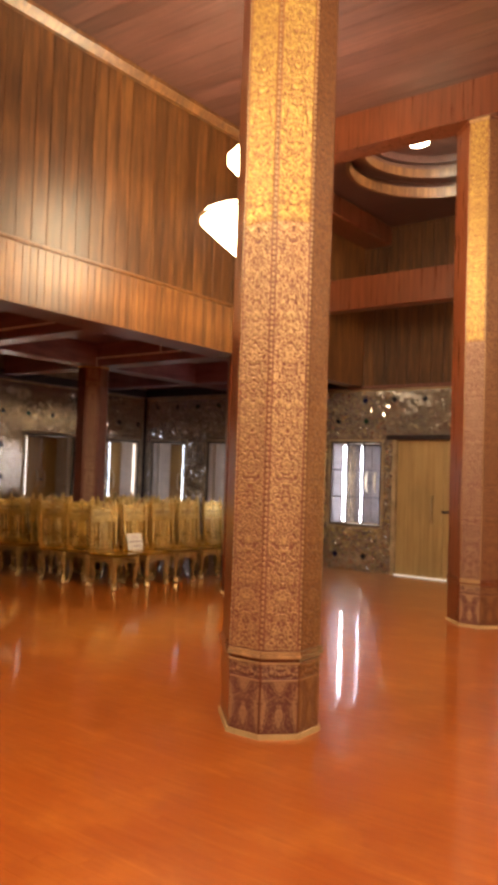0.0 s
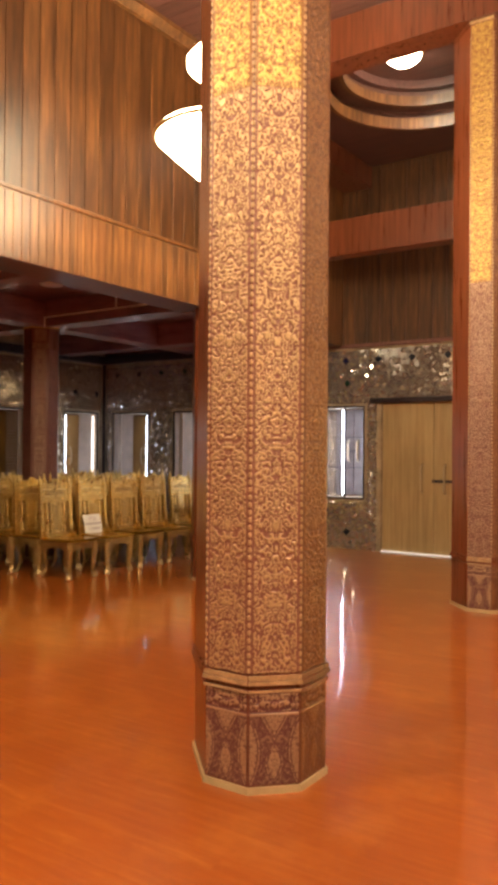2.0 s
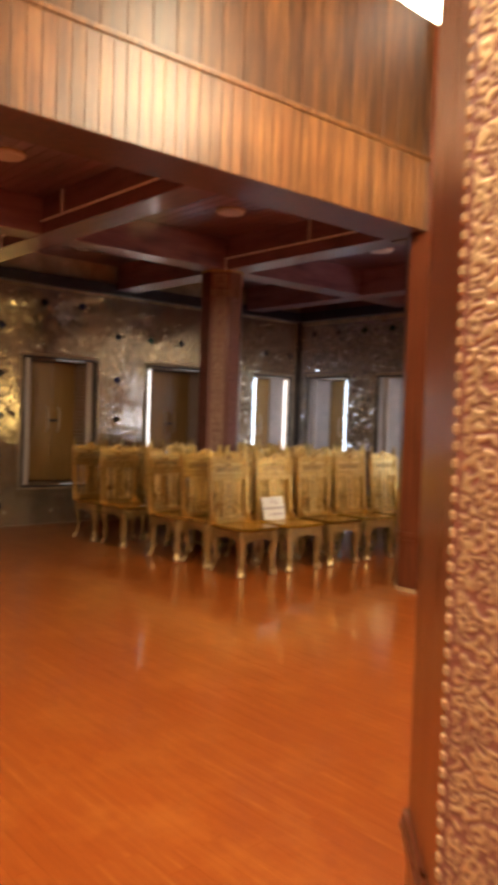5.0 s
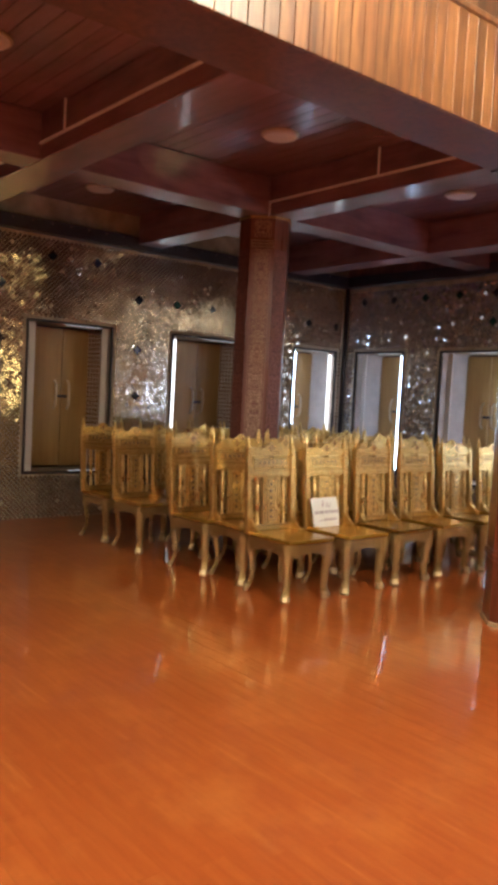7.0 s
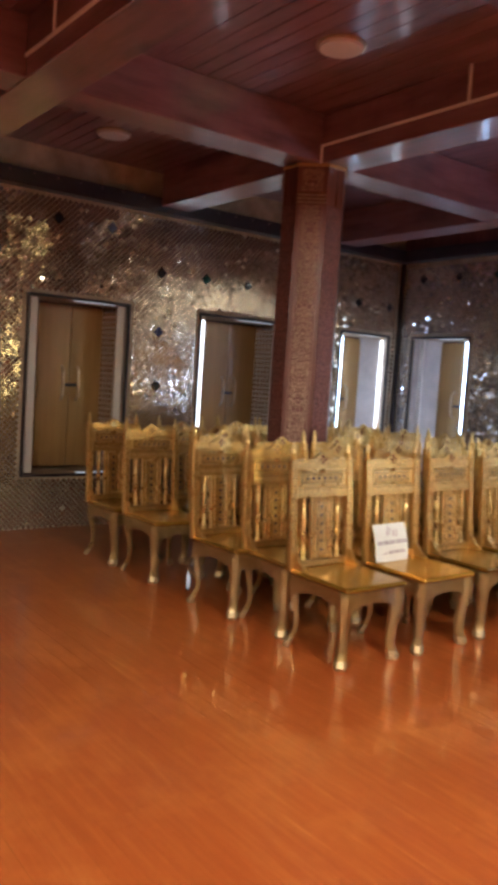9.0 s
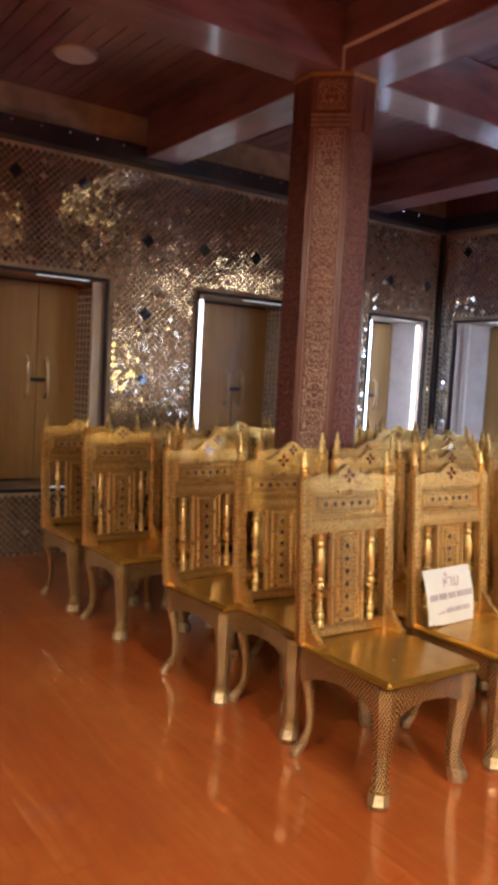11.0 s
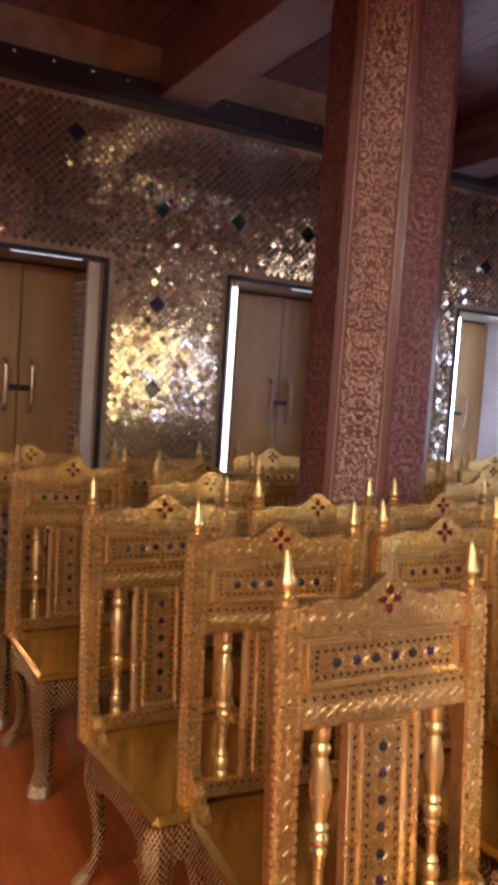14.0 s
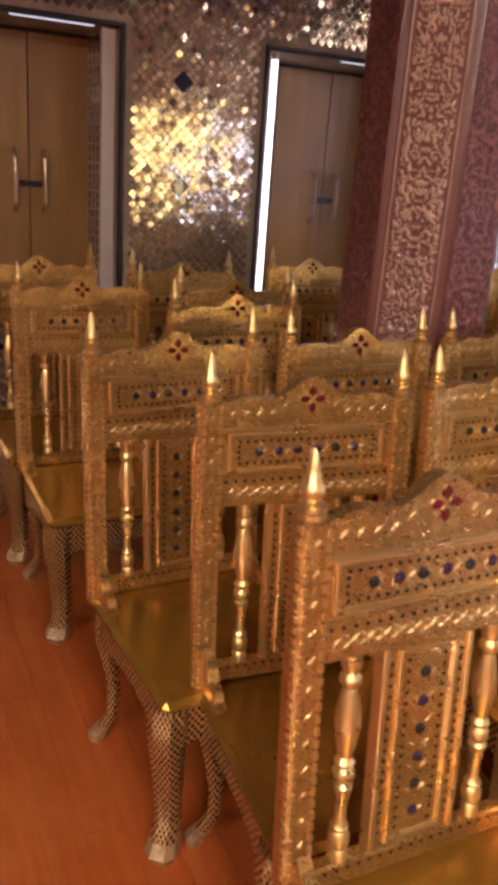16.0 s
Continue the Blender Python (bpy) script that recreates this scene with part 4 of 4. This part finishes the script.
# ---------------------------------------------------------------- pendant lamps
def pendant(x, y, z):
    """A two-tiered chandelier; z: the lowest point of its wide glass bowl."""
    p = thing("pendant_lamp", "hanging two-tiered chandelier with a wide glowing glass bowl", "pendant lamp", pose(x, y, z), "pendant lamps of the hall")
    bowl = [(0.02, 0.0), (0.10, 0.03), (0.26, 0.16), (0.40, 0.285), (0.50, 0.375), (0.545, 0.42), (0.53, 0.455), (0.42, 0.49), (0.27, 0.525), (0.16, 0.56)]
    part("bowl", Shape().lathe(bowl, 0, 0, 36), M_BOWL, p, "glowing glass bowl", True)
    part("rim", Shape().lathe([(0.542, 0.410), (0.556, 0.416), (0.556, 0.430), (0.540, 0.436)], 0, 0, 36), M_BRASS, p, "brass rim", True)
    part("neck", Shape().lathe([(0.16, 0.56), (0.19, 0.62), (0.18, 0.72), (0.10, 0.80)], 0, 0, 20), M_BOWL, p, "glowing glass neck", True)
    part("collar", Shape().lathe([(0.10, 0.80), (0.14, 0.815), (0.14, 0.835), (0.10, 0.85)], 0, 0, 20), M_BRASS, p, "brass collar", True)
    part("upper_glass", Shape().lathe([(0.10, 0.85), (0.22, 0.89), (0.30, 0.96), (0.305, 1.02), (0.24, 1.09), (0.10, 1.13)], 0, 0, 28), M_BOWL, p, "glowing upper glass", True)
    part("rod", Shape().lathe([(0.014, 1.13), (0.014, HIGH - z - 0.05)], 0, 0, 8), M_BRASS, p)
    part("canopy", Shape().lathe([(0.02, HIGH - z - 0.07), (0.09, HIGH - z - 0.03), (0.10, HIGH - z)], 0, 0, 16), M_BRASS, p, smooth=True)


# only the first lamp is ever in view; the others are added to light the hall
for x, y in ((-4.29, 6.20), (-4.29, 2.0), (1.4, 6.6), (-0.9, 2.2), (-0.9, -1.1), (2.3, 2.2)):
    pendant(x, y, 3.32)


# ---------------------------------------------------------------- chairs
def cabriole(fx, fy, front):
    """Points and half widths of one leg from its foot; fx, fy: the foot's place."""
    zs = [0.0, 0.02, 0.05, 0.09, 0.16, 0.23, 0.29, 0.34, 0.385]
    dx = [0.006, 0.008, 0.002, -0.004, -0.002, 0.002, 0.006, 0.006, 0.002] if front else [0.020, 0.020, 0.008, -0.004, -0.006, 0.0, 0.008, 0.008, 0.004]
    hw = (0.029, 0.036, 0.031, 0.026, 0.029, 0.032, 0.037, 0.041, 0.041) if front else (0.017, 0.022, 0.018, 0.014, 0.015, 0.018, 0.022, 0.025, 0.025)
    sg = 1 if front else -1
    side = 1 if fy > 0 else -1
    return [(fx + sg * (d - 0.004), fy + side * (1.3 * d - 0.008), z) for d, z in zip(dx, zs)], hw


def scallop(a0, a1, top, deep, shallow, n=24):
    """A skirt outline: straight above, scalloped below and deeper at its ends."""
    pts = [(a0, top), (a1, top)]
    for i in range(n + 1):
        u = 1 - i / n
        e = abs(2 * u - 1)
        z = top - (shallow + (deep - shallow) * e ** 2.2 + 0.006 * abs(math.sin(u * math.pi * 7)))
        pts.append((a0 + (a1 - a0) * u, z))
    return pts


def bevel_frame(y0, y1, z0, z1, x0, x1, w):
    """A picture-frame moulding that slopes down to its panel; w: its width."""
    s = Shape()
    rings = [(0.0, x0), (0.0, x1 - 0.001), (0.0015, x1), (0.004, x1), (w, x0 + 0.0008), (w, x0)]
    vs = [p for d, x in rings for p in ((x, y0 + d, z0 + d), (x, y1 - d, z0 + d), (x, y1 - d, z1 - d), (x, y0 + d, z1 - d))]
    n = len(rings)
    return s.add(vs, [(4 * i + k, 4 * i + (k + 1) % 4, 4 * ((i + 1) % n) + (k + 1) % 4, 4 * ((i + 1) % n) + k) for i in range(n) for k in range(4)])


def make_chair(at):
    """A gilded high-backed chair that faces +x; its origin lies on the floor under the seat's middle."""
    c = thing("chair", "gilded high-backed wooden chair inlaid with coloured glass", "chair", at, "gilded chairs in rows")
    H = 0.198
    seat = part("seat", Shape().box(-0.235, 0.225, -0.213, 0.213, 0.388, 0.417, 0.011), M_SEAT, c, "glossy yellow-gold seat board")
    part("front_apron", Shape().prism(scallop(-0.18, 0.18, 0.388, 0.11, 0.062), "x", 0.178, 0.203), M_LEG, c, "scalloped apron inlaid with mirror")
    part("back_apron", Shape().prism(scallop(-0.18, 0.18, 0.388, 0.085, 0.055), "x", -0.215, -0.195), M_LEG, c)
    for y in (-0.198, 0.176):
        part("side_apron", Shape().prism(scallop(-0.20, 0.19, 0.388, 0.11, 0.058), "y", y, y + 0.022), M_LEG, c, "scalloped apron inlaid with mirror")
    for x, fr in ((0.178, True), (-0.205, False)):
        for y in ((-0.182, 0.182) if fr else (-0.175, 0.175)):
            pts, hw = cabriole(x, y, fr)
            lg = part("leg", Shape().sweep(pts[2:], list(hw[2:])), M_LEG, c, "curved leg with mirror diamonds", True)
            part("foot", Shape().sweep(pts[:3], [hw[0], hw[1], hw[2] + 0.001]), M_FOOT, lg, "silvery carved foot", True)
    # the back leans a little
    tilt = pose(-0.215, 0, 0.40, 0, -4.5, 0)
    for s in (-1, 1):
        st = part("stile", Shape().box(-0.02, 0.02, s * H - 0.021, s * H + 0.021, 0.0, 0.59, 0.005), M_GOLD, c, at=tilt)
        part("finial", Shape().lathe([(0.019, 0.588), (0.020, 0.596), (0.012, 0.601), (0.0175, 0.607), (0.011, 0.613), (0.0155, 0.619), (0.0165, 0.627), (0.010, 0.637), (0.0085, 0.652), (0.0055, 0.666), (0.002, 0.676)], 0, s * H, 10), M_GOLDSMOOTH, st, "turned finial", True)
        edge = Shape()
        for i in range(30):
            z = 0.03 + i * 0.0185
            for d in (0.0155, -0.0155):
                edge.box(0.019, 0.0235, s * H + d - 0.003, s * H + d + 0.003, z, z + 0.011)
        for i in range(38):
            z = 0.02 + i * 0.015
            edge.box(0.008, 0.015, s * (H + 0.0225) - 0.0025, s * (H + 0.0225) + 0.0025, z, z + 0.008)
        sp = [(0.017, 0.055), (0.017, 0.070), (0.013, 0.076), (0.018, 0.084), (0.0185, 0.098), (0.013, 0.106), (0.0165, 0.112), (0.010, 0.122), (0.0095, 0.14), (0.0125, 0.165), (0.0175, 0.180), (0.012, 0.186), (0.0185, 0.194),
              (0.0185, 0.204), (0.013, 0.211), (0.0185, 0.219), (0.0125, 0.228), (0.0165, 0.245), (0.0215, 0.272), (0.0215, 0.292), (0.0165, 0.318), (0.0115, 0.335), (0.018, 0.343), (0.018, 0.351), (0.012, 0.358), (0.0165, 0.366), (0.0165, 0.386)]
        part("spindle", Shape().lathe([(0.86 * a, b) for a, b in sp], 0, s * 0.121, 12), M_GOLDSMOOTH, c, "turned gold spindle", True, at=tilt)
        part("bead_strip", edge, M_GOLDSMOOTH, st)["kind"] = "stuff"
        part("bracket", Shape().prism([(-0.20, 0.417), (-0.115, 0.417), (-0.112, 0.428), (-0.125, 0.432), (-0.135, 0.445), (-0.158, 0.455), (-0.17, 0.478), (-0.188, 0.49), (-0.20, 0.505)], "y", s * 0.192 - 0.011, s * 0.192 + 0.011), M_GOLD, c, "small carved bracket")
    top = []
    for i in range(41):
        y = -0.18 + 0.36 * i / 40
        e = abs(y) / 0.18
        z = 0.594 + 0.034 * math.exp(-(y / 0.055) ** 2) + 0.005 * math.cos(e * 9.0) - 0.004
        top.append((y, z))
    outline = [(-0.18, 0.535), (0.18, 0.535)] + top[::-1]
    part("crest_rail", Shape().prism(outline, "x", -0.014, 0.012), M_GOLD, c, "arched crest rail with embossed gold", at=tilt)
    part("crest_moulding", Shape().box(-0.017, 0.017, -0.18, 0.18, 0.527, 0.537, 0.003), M_GOLDSMOOTH, c, at=tilt)
    head = part("head_panel", Shape().box(-0.011, 0.006, -0.18, 0.18, 0.447, 0.528), M_GOLD, c, "gold panel with a row of glass gems", at=tilt)
    part("panel_moulding", bevel_frame(-0.162, 0.162, 0.450, 0.526, 0.006, 0.013, 0.008), M_GOLDSMOOTH, head, "bevelled gold moulding")
    part("mid_rail", Shape().box(-0.014, 0.014, -0.18, 0.18, 0.385, 0.448, 0.004), M_GOLD, c, at=tilt)
    part("low_rail", Shape().box(-0.013, 0.013, -0.18, 0.18, 0.018, 0.056, 0.004), M_GOLD, c, at=tilt)
    mid = part("splat", Shape().box(-0.012, 0.008, -0.076, 0.076, 0.056, 0.386, 0.003), M_GOLD, c, "framed gold splat with a column of glass gems", at=tilt)
    part("splat_moulding", bevel_frame(-0.050, 0.050, 0.064, 0.380, 0.008, 0.014, 0.009), M_GOLDSMOOTH, mid, "bevelled gold moulding")
    for y in (-0.072, 0.072):
        part("splat_edge", Shape().box(-0.012, 0.014, y - 0.005, y + 0.005, 0.056, 0.386, 0.002), M_GOLDSMOOTH, mid)
    gem = [(0.0095, 0.0), (0.0085, 0.0025), (0.004, 0.0045)]
    stone = Shape().lathe(gem, 0, 0, 8)
    gems = [stone.mesh("gem", mt) for mt in (M_GEM_GREEN, M_GEM_PURPLE, M_GEM_BLACK)]
    for i in range(6):
        part("gem", gems[(0, 1, 2, 1, 0, 1)[i]], None, head, "cut glass gem", at=pose(0.006, -0.10 + 0.04 * i, 0.488, 0, 90, 0))
        part("gem", gems[(0, 1, 0, 1, 2, 1)[i]], None, mid, "cut glass gem", at=pose(0.008, 0, 0.335 - 0.046 * i, 0, 90, 0))
    for k in range(4):
        a = k * math.pi / 2
        cy, cz = 0.0135 * math.cos(a), 0.588 + 0.0135 * math.sin(a)
        ca, sa = math.cos(a), math.sin(a)
        ring = [(1.25, 0), (0.55, 0.62), (-0.35, 0.5), (-0.8, 0), (-0.35, -0.5), (0.55, -0.62)]
        pts = [(cy + 0.0105 * (p * ca - q * sa), cz + 0.0105 * (p * sa + q * ca)) for p, q in ring]
        part("petal", Shape().prism(pts, "x", 0.0115, 0.0155), M_GEM_RED, c, "red glass petal", at=tilt)
    boss = Shape()

    def stamp(x, y, z, r=0.0072, slant=0.7):
        c0, s0 = math.cos(slant), math.sin(slant)
        ring = [(r * (p * c0 - q * s0), r * (p * s0 + q * c0)) for p, q in ((1.5, 0), (0, 0.42), (-1.5, 0), (0, -0.42))]
        boss.add([(x, y + p, z + q) for p, q in ring] + [(x + 0.0022, y, z)], [(0, 1, 4), (1, 2, 4), (2, 3, 4), (3, 0, 4)])
    for i in range(13):
        y = -0.156 + 0.026 * i
        if abs(y) > 0.03:
            stamp(0.012, y, 0.565 + (0.012 if abs(y) < 0.07 else 0.0))
        stamp(0.014, y, 0.416), stamp(0.014, y + 0.015, 0.421, 0.006, -0.5), stamp(0.014, y + 0.015, 0.409, 0.006, 0.5)
        if abs(y) < 0.13:
            stamp(0.006, y + 0.012, 0.488, 0.007), stamp(0.006, y + 0.012, 0.498, 0.006, -0.7), stamp(0.006, y + 0.012, 0.477, 0.006, -0.7)
    for i in range(8):
        z = 0.085 + 0.038 * i
        stamp(0.008, 0.012, z + 0.02, 0.006), stamp(0.008, -0.012, z + 0.02, 0.006, -0.7)
    for i in range(14):
        z = 0.04 + 0.04 * i
        stamp(0.02, -H, z, 0.0055), stamp(0.02, H, z, 0.0055)
    ob = part("embossing", boss, M_EMBOSS, c, "small slanting embossed leaves", at=tilt)
    ob["kind"] = "stuff"
    dots = Shape()

    def dot(x, y, z):
        r = 0.0034
        dots.add([(x + 0.0012, y + p * r, z + q * r) for p, q in ((1, 0), (0.5, 0.87), (-0.5, 0.87), (-1, 0), (-0.5, -0.87), (0.5, -0.87))], [(0, 1, 2, 3, 4, 5)])
    for i in range(19):
        y = -0.139 + 0.01544 * i
        dot(0.0065, y, 0.467), dot(0.0065, y, 0.509)
        dot(0.0145, y * 1.2, 0.435), dot(0.0135, y * 1.2, 0.048)
    for i in range(3):
        for y in (-0.141, 0.141):
            dot(0.0065, y, 0.478 + 0.011 * i)
    for i in range(17):
        z = 0.085 + 0.0172 * i
        for y in (-0.031, 0.031):
            dot(0.0085, y, z)
        for y in (-0.0605, 0.0605):
            dot(0.0085, y, z)
    ob = part("inlay_dots", dots, M_GEM_BLACK, c, "tiny dark inlaid dots", at=tilt)
    ob["kind"] = "stuff"
    return c


first = make_chair(pose(-7.085, 7.257, 0))
rng = random.Random(5)
PLACES = [(-7.57, 7.306), (-7.99, 7.230), (-8.85, 7.21), (-9.38, 7.18),
          (-7.07, 7.79), (-7.585, 7.84), (-7.985, 7.705), (-8.50, 7.60), (-8.80, 7.72), (-9.25, 7.70),
          (-7.09, 8.335), (-7.56, 8.36), (-7.995, 8.205), (-9.47, 8.40)]
PLACES += [(x, y) for y in (8.875, 9.415, 9.955) for x in (-7.10, -7.56, -8.03, -8.49, -8.95, -9.48)]
for k, (x, y) in enumerate(PLACES):
    m = pose(x, y, 0, 0, 0, (-5.0, 3.5)[k] if k < 2 else rng.uniform(-1.5, 1.5))
    if k >= 14:
        m = pose(rng.uniform(-0.012, 0.012), rng.uniform(-0.015, 0.015), 0) @ m
    copy_thing(first, m)

# paper notice on the second chair of the front row
note = thing("paper_notice", "white paper notice with faded writing, leaning on a chair seat", "notice", pose(-7.20, 7.71, 0.42, 0, -12, 4))


def curled_sheet(wide, high, n=12):
    """A thin sheet that bows forward and lifts one lower corner."""
    vs, fs = [], []
    for t in (0.0, 0.0016):
        for j in range(n + 1):
            for i in range(n + 1):
                u, v = i / n, j / n
                bow = 0.012 * math.sin(math.pi * v) + 0.03 * max(0.0, 0.45 - u) * max(0.0, 0.5 - v)
                vs.append((bow - t, (u - 0.5) * wide, v * high + 0.05 * max(0.0, 0.35 - u) * max(0.0, 0.6 - v)))
    m = (n + 1) ** 2
    for j in range(n):
        for i in range(n):
            a = j * (n + 1) + i
            fs += [(a, a + 1, a + n + 2, a + n + 1), (m + a, m + a + n + 1, m + a + n + 2, m + a + 1)]
    edge = list(range(n + 1)) + [n + k * (n + 1) for k in range(1, n + 1)] + [n * (n + 1) + k for k in range(n - 1, -1, -1)] + [k * (n + 1) for k in range(n - 1, 0, -1)]
    fs += [(b, a, m + a, m + b) for a, b in zip(edge, edge[1:] + edge[:1])]
    return Shape().add(vs, fs)


def bow_at(v):
    return 0.012 * math.sin(math.pi * v / 0.215)


sheet = part("sheet", curled_sheet(0.285, 0.215), M_PAPER, note, "white sheet", True)
curve = bpy.data.curves.new("writing", "FONT")
curve.body, curve.size, curve.align_x, curve.extrude = "ห้าม", 0.066, "CENTER", 0.0004
stand_in = bpy.data.objects.new("writing", curve)
scene.collection.objects.link(stand_in)
word = bpy.data.meshes.new_from_object(stand_in.evaluated_get(bpy.context.evaluated_depsgraph_get()))
bpy.data.objects.remove(stand_in)
word.materials.clear()
word.materials.append(M_INK)
part("writing", word, M_INK, sheet, "large faded violet word", at=pose(bow_at(0.16) + 0.0016, 0.01, 0.143, 90, 0, 90))
for z, runs in ((0.098, (-0.125, -0.07, -0.015, 0.04, 0.09)), (0.045, (-0.085, -0.03, 0.02, 0.07))):
    for y in runs:
        part("writing", Shape().box(bow_at(z) + 0.0008, bow_at(z) + 0.0022, y, y + 0.044, z, z + 0.023), M_INK_GREY, sheet, "faded line of writing")

# cable ducts on the beams
for y, x0, x1 in ((5.918, -9.2, -6.22), (7.978, -8.35, -6.22)):
    cb = thing("cable_duct", "thin pale cable duct along a ceiling beam", "cable duct", pose(0, y, 0))
    part("duct", Shape().box(x0, x1, -0.012, 0.0, 2.985, 3.0).box(x0 - 0.012, x0, -0.012, 0.0, BEAM - 0.01, 3.0), M_CABLE, cb)
    part("drop", Shape().box(x0 + 1.2, x0 + 1.212, -0.012, 0.0, 3.0, LOW), M_CABLE, cb)

# ---------------------------------------------------------------- mosaic pieces last
mosaic(wall_w, "x", WEST, 2.2, NORTH - 0.05, 0.004, MOSAIC - 0.01, west_holes, 11, (7.78, 8.5, 0.9, 2.0), M_TILE, 0.24)
mosaic(wall_n, "y", NORTH, WEST + 0.05, -1.6, 0.004, MOSAIC - 0.03, north_holes, 12, (0, 0, 0, 0), M_TILE_BRIGHT, 0.6)


def plank(length, width, rng):
    """One floor strip with its top near z = 0, a trace out of level."""
    a, b = rng.gauss(0, 0.0002), rng.gauss(0, 0.00025)
    xs, ys = (0.0004, length - 0.0004), (0.0003, width - 0.0003)
    top = [(x, y, a * (x - length / 2) + b * (y - width / 2)) for x, y in ((xs[0], ys[0]), (xs[1], ys[0]), (xs[1], ys[1]), (xs[0], ys[1]))]
    low = [(x, y, -0.002) for x, y, _ in top]
    return top + low, [(0, 1, 2, 3), (0, 4, 5, 1), (1, 5, 6, 2), (2, 6, 7, 3), (3, 7, 4, 0)]


def lay_floor():
    rng = random.Random(21)
    length, width = 0.9, 0.09
    shared = [Shape().add(*plank(length, width, rng)).mesh("plank", M_FLOOR) for _ in range(12)]
    rest, made = Shape(), 0
    y, row = SOUTH + 0.01, 0
    while y < NORTH + 0.05 - width:
        x = WEST + 0.003 - rng.uniform(0, length)
        while x < EAST - length:
            if x > WEST - 0.3:
                if -5.6 < x < -2.4 and 3.3 < y < 6.6 and made < 300 and not ((x + length > -2.95 and x < -2.27) and 3.85 < y < 4.6):
                    part("plank", shared[rng.randrange(12)], M_FLOOR, ground, at=pose(x, y, 0))
                    made += 1
                else:
                    vs, fs = plank(length, width, rng)
                    rest.add([(p + x, q + y, r) for p, q, r in vs], fs)
            x += length
        y += width
        row += 1
    part("planks", rest, M_FLOOR, ground, "orange-brown varnished floor strips")["kind"] = "stuff"


lay_floor()
